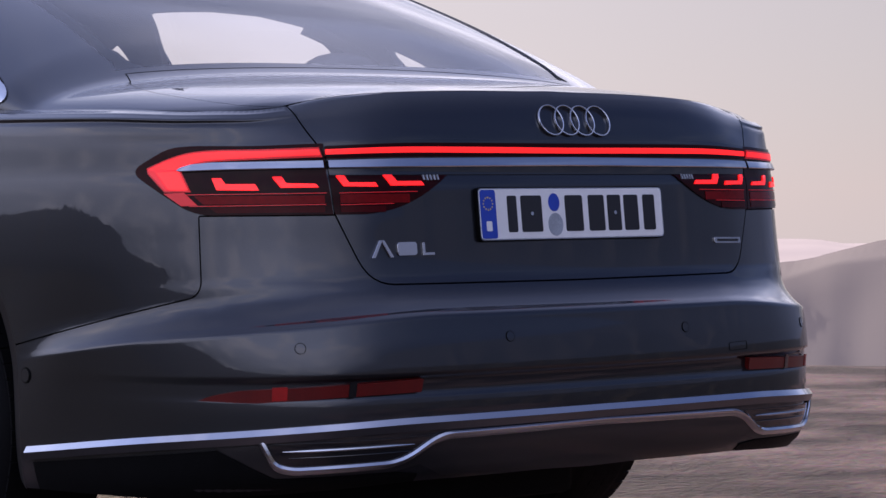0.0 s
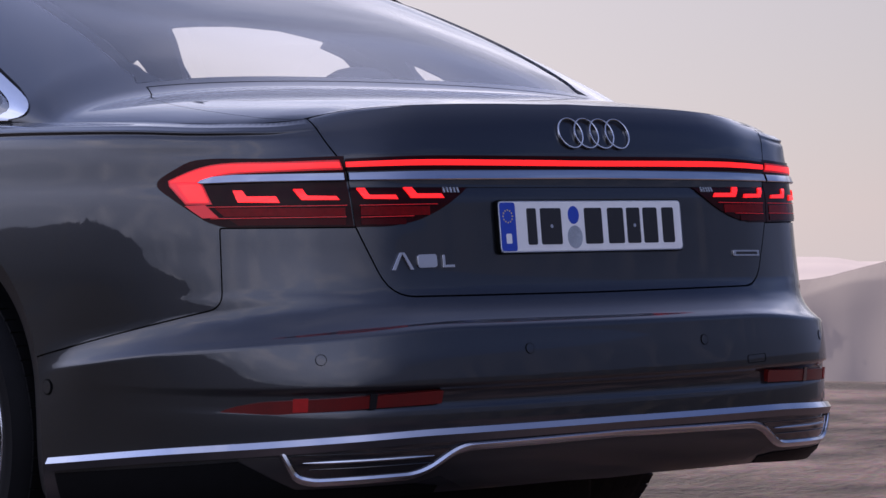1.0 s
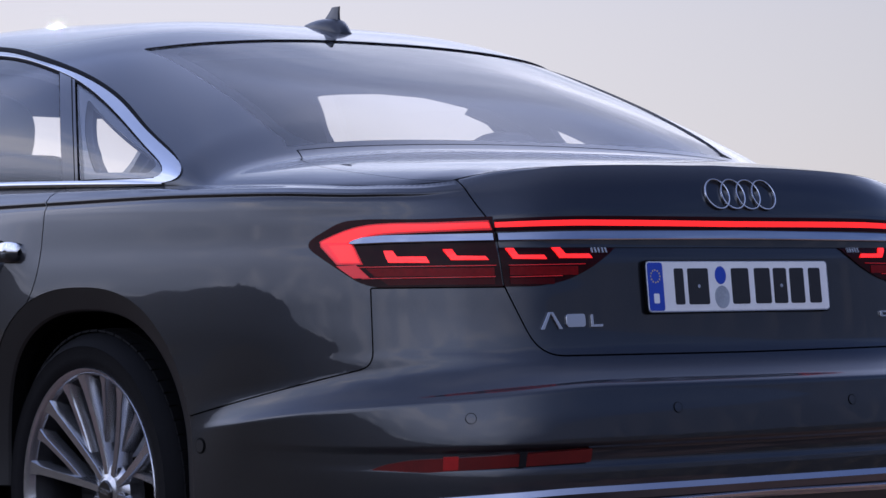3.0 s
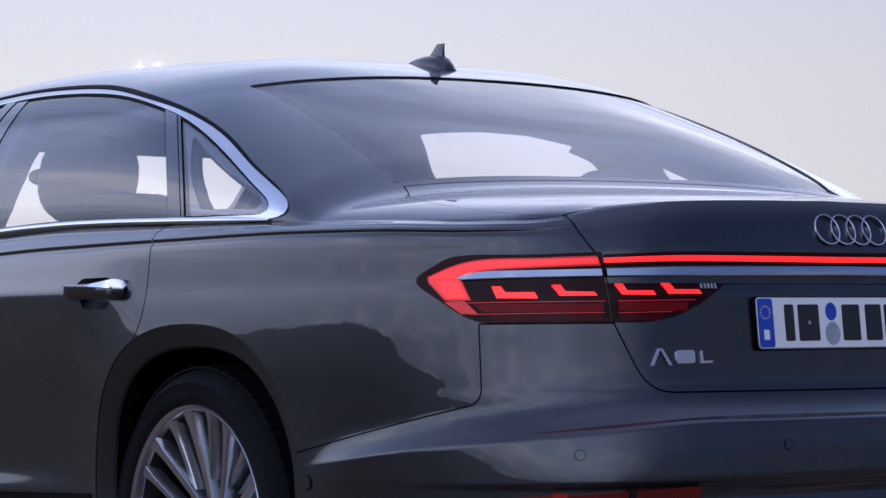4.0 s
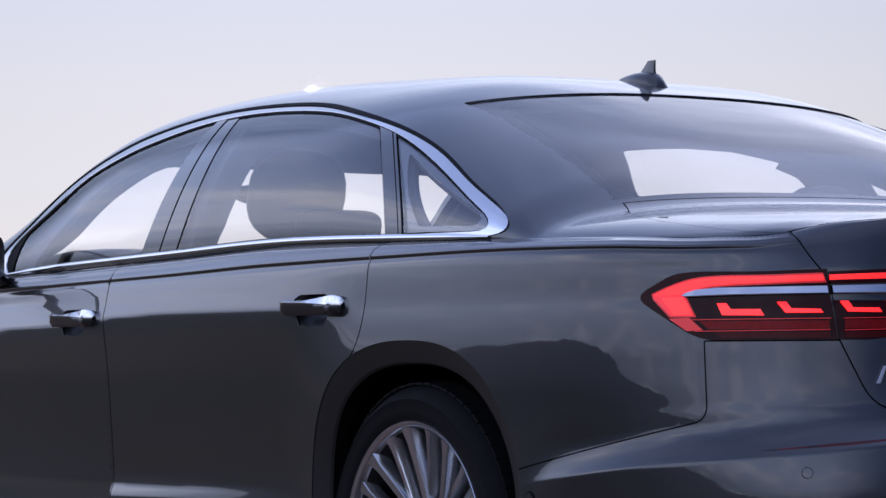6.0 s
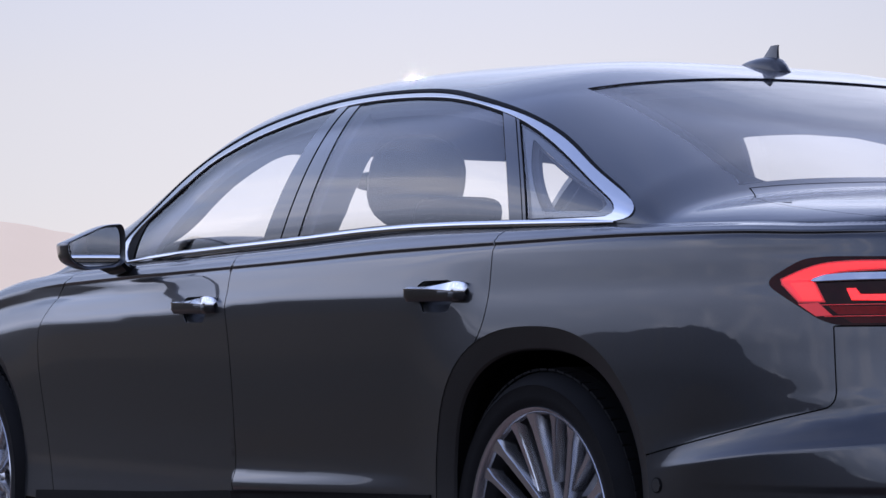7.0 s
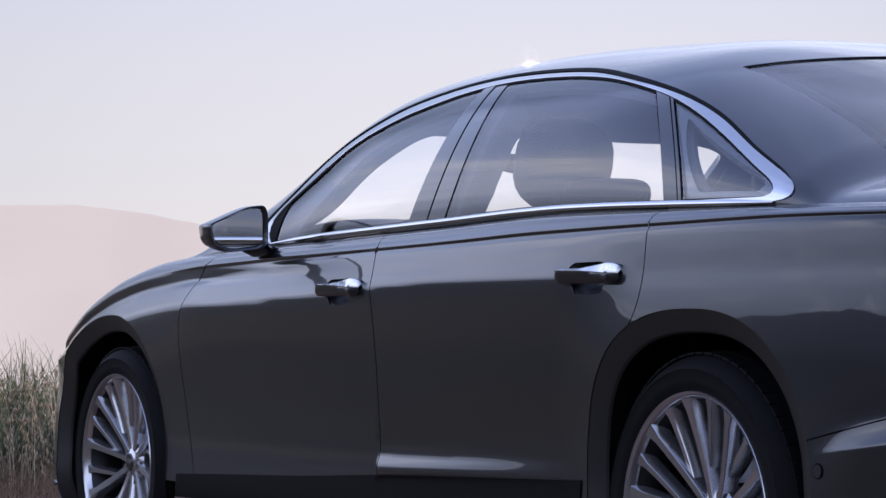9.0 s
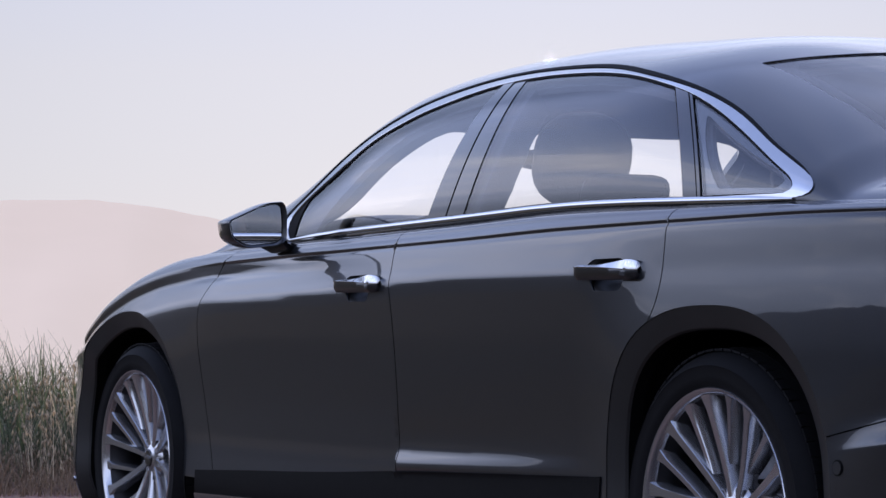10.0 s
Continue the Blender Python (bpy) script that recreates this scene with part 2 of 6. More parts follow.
BELT_Z = Curve(*[(_tt[i, 1], _tt[i, 2]) for i in range(25, 400, 12)][:26])


def crown(y):
    """The height of the car's middle line: boot lid, rear window, roof, windscreen, bonnet."""
    a, b = np.maximum(DECK(y), 0), TOP(y)
    low = np.where(y > 1.5, BONNET(y), DECK(y))
    b = np.where((y < -.62) | (y > 3.0), -9, b)
    k = .012
    h = np.clip(.5 + .5 * (b - low) / k, 0, 1)
    return low * (1 - h) + b * h + k * h * (1 - h)


def shell(y, v):
    """Roof, pillars, windows and boot lid: v runs from the left belt (0) over the middle (1) to the right belt (2)."""
    y, v = np.asarray(y, float), np.asarray(v, float)
    w = np.clip(np.where(v > 1, 2 - v, v), 0, 1)
    b, zb, zt = BELT_X(y), BELT_Z(y), crown(y)
    up = np.maximum(zt - zb, .004)
    tall = smooth(.04, .17, up)
    a0 = .30 * (1 - tall)
    a = a0 + w * (math.pi / 2 - a0)
    front = smooth(1.75, 2.45, y)
    n, m = 2.4 + 1.1 * tall - .9 * front, 2.2 - .2 * tall - .25 * front
    x = b * (np.cos(a) / np.cos(a0)) ** (2 / n)
    h0 = np.sin(a0) ** (2 / m)
    h = up * (np.sin(a) ** (2 / m) - h0) / (1 - h0)
    return np.stack([np.where(v > 1, x, -x), y + 0 * x, zb + h], -1)


# ---- materials ----
def material(name):
    m = bpy.data.materials.new(name)
    m.use_nodes = True
    nt = m.node_tree
    return m, nt, nt.nodes["Principled BSDF"]


def put(node, **values):
    for key, v in values.items():
        node.inputs[key.replace("_", " ")].default_value = v


def plain(name, color, rough=.5, metal=0.0, coat=0.0, bump=0.0, scale=80.0, vary=.15, spec=.5):
    """A surface with grain and blotches at two scales."""
    m, nt, b = material(name)
    b.inputs["Roughness"].default_value, b.inputs["Metallic"].default_value = rough, metal
    b.inputs["Coat Weight"].default_value, b.inputs["Coat Roughness"].default_value = coat, .03
    b.inputs["Specular IOR Level"].default_value = spec
    co = nt.nodes.new("ShaderNodeTexCoord")
    n1, n2 = nt.nodes.new("ShaderNodeTexNoise"), nt.nodes.new("ShaderNodeTexNoise")
    n1.inputs["Scale"].default_value, n2.inputs["Scale"].default_value = scale, scale / 14
    n1.inputs["Detail"].default_value = 4
    add = nt.nodes.new("ShaderNodeMath")
    ramp = nt.nodes.new("ShaderNodeMapRange")
    mix = nt.nodes.new("ShaderNodeMix")
    mix.data_type = "RGBA"
    mix.inputs["A"].default_value = (*[c * (1 - vary) for c in color], 1)
    mix.inputs["B"].default_value = (*[min(1, c * (1 + vary)) for c in color], 1)
    ramp.inputs["From Min"].default_value, ramp.inputs["From Max"].default_value = .7, 1.3
    for n in (n1, n2):
        nt.links.new(co.outputs["Object"], n.inputs["Vector"])
    nt.links.new(n1.outputs["Fac"], add.inputs[0])
    nt.links.new(n2.outputs["Fac"], add.inputs[1])
    nt.links.new(add.outputs[0], ramp.inputs["Value"])
    nt.links.new(ramp.outputs[0], mix.inputs["Factor"])
    nt.links.new(mix.outputs["Result"], b.inputs["Base Color"])
    if bump:
        bp = nt.nodes.new("ShaderNodeBump")
        bp.inputs["Strength"].default_value, bp.inputs["Distance"].default_value = bump, .004
        nt.links.new(n1.outputs["Fac"], bp.inputs["Height"])
        nt.links.new(bp.outputs["Normal"], b.inputs["Normal"])
    return m


def paint_material():
    """Metallic grey paint: fine flakes under a clear coat with a faint film of dust."""
    m, nt, b = material("grey_metallic_paint")
    co = nt.nodes.new("ShaderNodeTexCoord")
    fl, du = nt.nodes.new("ShaderNodeTexVoronoi"), nt.nodes.new("ShaderNodeTexNoise")
    fl.inputs["Scale"].default_value, du.inputs["Scale"].default_value = 1800, 3
    du.inputs["Detail"].default_value = 6
    for n in (fl, du):
        nt.links.new(co.outputs["Object"], n.inputs["Vector"])
    mix = nt.nodes.new("ShaderNodeMix")
    mix.data_type = "RGBA"
    mix.inputs["A"].default_value, mix.inputs["B"].default_value = (*PAINT_DARK, 1), (*PAINT_LIGHT, 1)
    nt.links.new(fl.outputs["Distance"], mix.inputs["Factor"])
    nt.links.new(mix.outputs["Result"], b.inputs["Base Color"])
    ro = nt.nodes.new("ShaderNodeMapRange")
    ro.inputs["To Min"].default_value, ro.inputs["To Max"].default_value = .012, .04
    nt.links.new(du.outputs["Fac"], ro.inputs["Value"])
    nt.links.new(ro.outputs[0], b.inputs["Coat Roughness"])
    put(b, Metallic=.85, Roughness=.40, Coat_Weight=1.0, Coat_IOR=1.52, Specular_IOR_Level=.3)
    return m


def glass_material(name, tint, base=.10, edge=.96):
    """Tinted car glass: clear, with the mirror gloss of its surface."""
    m, nt, b = material(name)
    nt.nodes.remove(b)
    tr, gl, mx, fr = (nt.nodes.new("ShaderNode" + k) for k in ("BsdfTransparent", "BsdfGlossy", "MixShader", "LayerWeight"))
    pw, ad = nt.nodes.new("ShaderNodeMath"), nt.nodes.new("ShaderNodeMath")
    pw.operation, pw.inputs[1].default_value = "POWER", 5.0
    ad.operation, ad.inputs[1].default_value, ad.inputs[2].default_value = "MULTIPLY_ADD", edge, base
    tr.inputs["Color"].default_value = (*tint, 1)
    gl.inputs["Roughness"].default_value = .008
    fr.inputs["Blend"].default_value = .5
    nt.links.new(fr.outputs["Facing"], pw.inputs[0])
    nt.links.new(pw.outputs[0], ad.inputs[0])
    nt.links.new(ad.outputs[0], mx.inputs["Fac"])
    nt.links.new(tr.outputs[0], mx.inputs[1])
    nt.links.new(gl.outputs[0], mx.inputs[2])
    nt.links.new(mx.outputs[0], nt.nodes["Material Output"].inputs["Surface"])
    return m


def glow_material(name, color, strength):
    m, nt, b = material(name)
    put(b, Base_Color=(*color, 1), Emission_Color=(*color, 1), Emission_Strength=strength, Roughness=.25)
    return m


PAINT_DARK, PAINT_LIGHT = (.014, .0152, .018), (.034, .037, .043)
PAINT = paint_material()
CHROME = plain("polished_chrome", (.57, .58, .60), .08, 1.0, vary=.03, scale=40)
SATIN = plain("satin_aluminium", (.55, .56, .58), .26, 1.0, vary=.05, scale=60)
BLACK = plain("black_plastic", (.0035, .0035, .0038), .5, bump=.15, scale=400, spec=.05)
GLOSS = plain("gloss_black", (.008, .008, .009), .06, coat=.6, vary=.1)
RUBBER = plain("tyre_rubber", (.005, .005, .0055), .68, bump=.12, scale=300, spec=.09)
RIM = plain("rim_silver", (.42, .425, .44), .20, .9, coat=.35, vary=.06, scale=50)
# rim wells and brakes: the shade between the spokes is put into this colour
RIM_SHADE = plain("rim_barrel", (.018, .018, .02), .45, .6)
STEEL = plain("brake_steel", (.25, .25, .26), .35, .9, scale=60)
LINER = plain("headliner_cloth", (.10, .10, .11), .9, bump=.2, scale=500)
LEATHER = plain("black_leather", (.03, .03, .033), .5, bump=.35, scale=180)
LAMP_BACK = plain("lamp_housing", (.020, .0014, .0018), .10, vary=.3, scale=60, spec=.10)
LAMP_RED = plain("red_lens", (.17, .004, .005), .12, spec=.10, vary=.25, scale=90)
LIGHT_RED = glow_material("lit_red_lamp", (1.0, .017, .013), 1.15)
LIGHT_RIM = glow_material("red_glow_in_lens", (.7, .008, .008), .13)
LIGHT_SOFT = glow_material("dim_red_lamp", (.75, .012, .015), .55)
LIGHT_DIM = glow_material("faint_red_lamp", (.6, .010, .012), .26)
REFLECTOR = plain("red_reflector", (.10, .0038, .003), .32, coat=.1, vary=.2, scale=260)
PLATE_WHITE = plain("plate_white", (.72, .72, .70), .35, vary=.04, scale=50)
PLATE_BLUE = plain("plate_blue", (.012, .05, .36), .35, vary=.06)
PLATE_BLACK = plain("plate_black", (.012, .012, .013), .4)
SEAL_GREY = plain("seal_grey", (.30, .33, .36), .4, vary=.2, scale=300)
GLASS = glass_material("side_window_glass", (.995, .997, .997), .130)
GLASS_REAR = glass_material("rear_window_glass", (.993, .995, .997), .130)
GLASS_INNER = glass_material("inner_face_of_glass", (.998, .998, .998), 0.0, 0.0)
GLASS_CLEAR = glass_material("clear_glass", (.985, .985, .985), .06)
MIRROR = plain("mirror_glass", (.85, .86, .87), .01, 1.0, vary=.01)
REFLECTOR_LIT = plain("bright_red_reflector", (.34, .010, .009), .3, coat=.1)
LAMP_DEEP = plain("deep_red_lens", (.055, .002, .0025), .12, spec=.10, vary=.2, scale=90)
SATIN_DARK = plain("dark_satin_metal", (.16, .16, .17), .28, .9, vary=.06, scale=60)
DIFFUSER = plain("grey_diffuser_paint", (.010, .010, .011), .34, .2, coat=.5, vary=.1, scale=120)
# body paint of the arch lips, their dark reflection put into the colour
ARCH_BAND = plain("shade_dark_arch_paint", (.014, .0135, .013), .42, spec=.3, vary=.1, scale=120)
# painted hollow behind the handles, its shade put into a near-black colour
RECESS = plain("shade_dark_recess", (.012, .012, .012), .38, spec=.3, vary=.1, scale=150)
YELLOW = plain("star_yellow", (.75, .55, .05), .4)
ANTENNA = plain("antenna_grey", (.035, .036, .04), .35, .3, coat=.4)


def leaf_material(name, color):
    m, nt, b = material(name)
    co, n1, mix = nt.nodes.new("ShaderNodeNewGeometry"), nt.nodes.new("ShaderNodeMapRange"), nt.nodes.new("ShaderNodeMix")
    mix.data_type = "RGBA"
    mix.inputs["A"].default_value, mix.inputs["B"].default_value = (*[c * .55 for c in color], 1), (*[min(1, c * 1.5) for c in color], 1)
    nt.links.new(co.outputs["Random Per Island"], mix.inputs["Factor"])
    nt.links.new(mix.outputs["Result"], b.inputs["Base Color"])
    put(b, Roughness=.6)
    tr, add = nt.nodes.new("ShaderNodeBsdfTranslucent"), nt.nodes.new("ShaderNodeMixShader")
    nt.links.new(mix.outputs["Result"], tr.inputs["Color"])
    add.inputs["Fac"].default_value = .5
    nt.links.new(b.outputs[0], add.inputs[1])
    nt.links.new(tr.outputs[0], add.inputs[2])
    nt.links.new(add.outputs[0], nt.nodes["Material Output"].inputs["Surface"])
    return m


GRASS, STRAW, LITTER = leaf_material("green_grass", (.075, .092, .045)), leaf_material("dry_straw", (.46, .37, .25)), leaf_material("brown_litter", (.22, .145, .085))


# ---- mesh helpers ----
from mathutils.geometry import delaunay_2d_cdt


def mesh_of(name, verts, faces, mats, index=None, normals=None, flat=False):
    me = bpy.data.meshes.new(name)
    me.from_pydata([tuple(map(float, v)) for v in verts], [], [tuple(map(int, f)) for f in faces])
    for m in mats:
        me.materials.append(m)
    if index is not None:
        me.polygons.foreach_set("material_index", np.asarray(index, np.int32))
    me.polygons.foreach_set("use_smooth", np.full(len(me.polygons), not flat))
    me.update()
    if normals is not None:
        me.normals_split_custom_set_from_vertices([tuple(map(float, n)) for n in normals])
    return me


def linked(name, me, parent=None, label=""):
    ob = new(name, me)
    if parent:
        ob.parent = parent
    return tagged(ob, label)


def part(name, bm, mat, parent=None, label="", flat=False, bevel=0.0):
    """Link a bmesh as one mesh object under a thing or part."""
    if bevel:
        bmesh.ops.bevel(bm, geom=bm.edges[:], offset=bevel, segments=2, affect="EDGES", profile=.5, clamp_overlap=True)
    bmesh.ops.recalc_face_normals(bm, faces=bm.faces[:])
    me = bpy.data.meshes.new(name)
    bm.to_mesh(me)
    bm.free()
    for m in (mat if isinstance(mat, (list, tuple)) else [mat]):
        me.materials.append(m)
    me.polygons.foreach_set("use_smooth", np.full(len(me.polygons), not flat))
    me.set_sharp_from_angle(angle=radians(38))
    me.update()
    return linked(name, me, parent, label)


def thing(name, label, category, group="", kind=""):
    return tagged(new(name), label, category, group, kind)


def box(bm, c, size, m=None):
    r = bmesh.ops.create_cube(bm, size=1, matrix=(m or Matrix()) @ Matrix.Translation(c) @ Matrix.Diagonal((*size, 1)))
    return r["verts"]


def inside(poly, pts):
    """Which points lie in the polygon."""
    poly, pts = np.asarray(poly), np.asarray(pts)
    a, b = poly, np.roll(poly, -1, 0)
    res = np.zeros(len(pts), bool)
    for (x0, y0), (x1, y1) in zip(a, b):
        if y0 == y1:
            continue
        c = ((y0 > pts[:, 1]) != (y1 > pts[:, 1])) & (pts[:, 0] < (x1 - x0) * (pts[:, 1] - y0) / (y1 - y0) + x0)
        res ^= c
    return res


def area(poly):
    p = np.asarray(poly)
    q = np.roll(p, -1, 0)
    return .5 * np.sum(p[:, 0] * q[:, 1] - q[:, 0] * p[:, 1])


def dense(poly, step):
    out = []
    p = [np.asarray(v, float) for v in poly]
    for a, b in zip(p, p[1:] + p[:1]):
        n = max(1, int(math.ceil(np.hypot(*(b - a)) / step)))
        out += [a + (b - a) * k / n for k in range(n)]
    return np.array(out)


def inset(poly, d):
    """Shrink a polygon by d."""
    p = np.asarray(poly, float)
    if area(p) < 0:
        p = p[::-1]
    e0, e1 = p - np.roll(p, 1, 0), np.roll(p, -1, 0) - p
    n0 = np.stack([-e0[:, 1], e0[:, 0]], 1) / (np.hypot(*e0.T)[:, None] + 1e-12)
    n1 = np.stack([-e1[:, 1], e1[:, 0]], 1) / (np.hypot(*e1.T)[:, None] + 1e-12)
    n = n0 + n1
    n /= np.maximum((n * n).sum(1, keepdims=True) / 2, .35)
    return p + n * d


def rounded(poly, r, n=6):
    """Round the corners of a polygon; r is one radius or one per corner."""
    p = [np.asarray(v, float) for v in poly]
    out = []
    for i, b in enumerate(p):
        k = r[i] if isinstance(r, (list, tuple)) else r
        a, c = p[i - 1], p[(i + 1) % len(p)]
        u, w = a - b, c - b
        lu, lw = np.hypot(*u), np.hypot(*w)
        k = min(k, .45 * lu, .45 * lw)
        if k < 1e-5:
            out.append(b)
            continue
        s, e = b + u / lu * k, b + w / lw * k
        for j in range(n + 1):
            t = j / n
            out.append((1 - t) ** 2 * s + 2 * t * (1 - t) * b + t * t * e)
    return out


def flow(pts, n=40, closed=False):
    """A smooth line through points."""
    p = np.array(pts, float)
    if closed:
        p = np.vstack([p[-2:], p, p[:3]])
    t = np.concatenate([[0], np.cumsum(np.hypot(*np.diff(p, axis=0).T))])
    q = np.linspace(t[2], t[-3], n, endpoint=False) if closed else np.linspace(0, t[-1], n)
    return list(np.stack([Spline(*zip(t, p[:, 0]))(q), Spline(*zip(t, p[:, 1]))(q)], 1))


def surface_normal(fun, u, v, e=1.5e-3):
    du, dv = fun(u + e, v) - fun(u - e, v), fun(u, v + e) - fun(u, v - e)
    n = np.cross(du, dv)
    return n / (np.linalg.norm(n, axis=-1, keepdims=True) + 1e-12)


def panel(name, fun, poly, mat, parent=None, label="", holes=(), step=.02, lift=0.0, thick=.006, gap=0.0, back=None, out=None, round_edge=.0015, aspect=1.0, rows=()):
    """A sheet over the polygon (u, v) of a surface, lifted off it, with rounded rim and thickness. back: the material of its inner face."""
    polys = [np.asarray(inset(dense(poly, step), gap) if gap else dense(poly, step))] + [dense(h, step) for h in holes]
    polys = [p if area(p) > 0 else p[::-1] for p in polys]
    lo, hi = polys[0].min(0), polys[0].max(0)
    gu, gv = np.meshgrid(np.arange(lo[0] + step / 2, hi[0], step), np.arange(lo[1] + step * aspect / 2, hi[1], step * aspect))
    gu = gu + (np.arange(gu.shape[0]) % 2)[:, None] * step * .5
    grid = np.stack([gu.ravel(), gv.ravel()], 1)
    fine = [np.stack([u, r(u) if callable(r) else np.full(len(u), r)], 1) for u in [np.arange(lo[0] + step / 3, hi[0], step)] for r in rows]
    if fine:
        fine = np.vstack(fine)
        near = np.zeros(len(grid), bool)
        for r in rows:
            near |= np.abs(grid[:, 1] - (r(grid[:, 0]) if callable(r) else r)) < step * .3
        grid = np.vstack([grid[~near], fine])
    if len(grid):
        ok = inside(polys[0], grid)
        for h in polys[1:]:
            ok &= ~inside(h, grid)
        grid = grid[ok]
    rim = np.vstack(polys)
    if len(grid):
        keep = np.ones(len(grid), bool)
        w = np.array([1, 1 / aspect])
        for i in range(0, len(grid), 2000):
            d = (grid[i:i + 2000, None, :] - rim[None]) * w
            keep[i:i + 2000] = (d * d).sum(2).min(1) > (step * (.2 if rows else .45)) ** 2
        grid = grid[keep]
    pts = np.vstack([rim, grid])
    edges, k = [], 0
    loops = []
    for p in polys:
        n = len(p)
        edges += [(k + i, k + (i + 1) % n) for i in range(n)]
        loops.append((k, n))
        k += n
    res = delaunay_2d_cdt([Vector(p) for p in pts], edges, [], 0, 1e-7)
    vs, fs, orig = np.array([tuple(v) for v in res[0]]), np.array(res[2]), res[3]
    back_to = {}
    for i, o in enumerate(orig):
        for j in o:
            back_to[j] = i
    c = vs[fs].mean(1)
    ok = inside(polys[0], c)
    for h in polys[1:]:
        ok &= ~inside(h, c)
    fs = fs[ok]
    P = fun(vs[:, 0], vs[:, 1])
    N = surface_normal(fun, vs[:, 0], vs[:, 1])
    ref = out if out is not None else np.array([0, 1.2, .6])
    if ((P - ref) * N).sum(1).mean() < 0:
        N, fs = -N, fs
    fn = np.cross(P[fs[:, 1]] - P[fs[:, 0]], P[fs[:, 2]] - P[fs[:, 0]])
    if (fn * N[fs[:, 0]]).sum(1).mean() < 0:
        fs = fs[:, ::-1]
    P = P + N * lift
    verts, norms, faces, mi = [P], [N], [fs], [np.zeros(len(fs), int)]
    base = len(P)
    quads, qi = [], []
    for k0, n in loops:
        ring = [back_to[k0 + i] for i in range(n)]
        a = P[ring]
        tang = np.roll(a, -1, 0) - np.roll(a, 1, 0)
        tang /= np.linalg.norm(tang, axis=1, keepdims=True) + 1e-12
        side = np.cross(tang, N[ring])
        mid = a + side * round_edge * .3 - N[ring] * round_edge
        sgn = 1
        test = fun(np.array([vs[ring[0]][0]]), np.array([vs[ring[0]][1]]))
        rows = [(a, N[ring]), (a - N[ring] * thick, side)]
        if thick > round_edge:
            rows = [(a, N[ring]), (a - N[ring] * round_edge, side), (a - N[ring] * thick, side)]
        start = base
        for r, (q, nn) in enumerate(rows):
            verts.append(q)
            norms.append(nn)
        m = len(rows)
        for r in range(m - 1):
            for i in range(n):
                j = (i + 1) % n
                quads.append((start + r * n + i, start + (r + 1) * n + i, start + (r + 1) * n + j, start + r * n + j))
        base += m * n
    faces_l = [tuple(f) for f in fs] + quads
    idx = [0] * len(faces_l)
    if back is not None:
        verts.append(P - N * thick)
        norms.append(-N)
        faces_l += [tuple(f + base for f in t[::-1]) for t in fs]
        idx += [1] * len(fs)
    me = mesh_of(name, np.vstack(verts), faces_l, [mat] + ([back] if back is not None else []), idx, np.vstack(norms))
    return linked(name, me, parent, label)


def mirror_s(poly):
    return [(-p[0], p[1]) for p in poly]


def mirror_v(poly):
    return [(p[0], 2 - p[1]) for p in poly]


def sweep(bm, path, profile, up=(0, 0, 1), closed=False, scale=None):
    """A profile (a, b) drawn along a path; a lies across the path, b along up."""
    path = [Vector(p) for p in path]
    n, m = len(path), len(profile)
    rings = []
    for i, p in enumerate(path):
        a = path[(i - 1) % n] if closed or i else p
        b = path[(i + 1) % n] if closed or i < n - 1 else p
        t = (b - a).normalized()
        u = up[i] if isinstance(up, list) else Vector(up)
        side = t.cross(u).normalized()
        w = side.cross(t).normalized()
        k = scale[i] if scale is not None else 1
        rings.append([bm.verts.new(p + side * q[0] * k + w * q[1] * k) for q in profile])
    for i in range(n if closed else n - 1):
        r, s = rings[i], rings[(i + 1) % n]
        for j in range(m):
            bm.faces.new((r[j], r[(j + 1) % m], s[(j + 1) % m], s[j]))
    if not closed:
        bm.faces.new(rings[0][::-1])
        bm.faces.new(rings[-1])


def ring_profile(r, n=10):
    return [(r * math.cos(2 * math.pi * k / n), r * math.sin(2 * math.pi * k / n)) for k in range(n)]


def lathe(bm, profile, n=48, axis="x", m=None):
    """Turn (radius, along) round an axis; closed where the radius is 0."""
    rows = []
    for r, h in profile:
        row = []
        for k in range(n if r > 1e-6 else 1):
            a = 2 * math.pi * k / n
            c, s = r * math.cos(a), r * math.sin(a)
            v = Vector((h, c, s)) if axis == "x" else Vector((c, s, h))
            row.append(bm.verts.new(m @ v if m else v))
        rows.append(row)
    for a, b in zip(rows, rows[1:]):
        if len(a) == 1 and len(b) == 1:
            continue
        for k in range(n):
            j = (k + 1) % n
            if len(a) == 1:
                bm.faces.new((a[0], b[k], b[j]))
            elif len(b) == 1:
                bm.faces.new((a[k], b[0], a[j]))
            else:
                bm.faces.new((a[k], b[k], b[j], a[j]))


def s_at(y):
    """The s on the left side of the lower body at y."""
    k = np.linspace(.3, 5.6, 600)
    return float(np.interp(y, PLAN_Y(k), k))


def v_at(y, z):
    """The v of the left half of the shell at the height z."""
    k = np.linspace(0, 1, 500)
    return float(np.interp(z, shell(np.full(500, y), k)[:, 2], k))


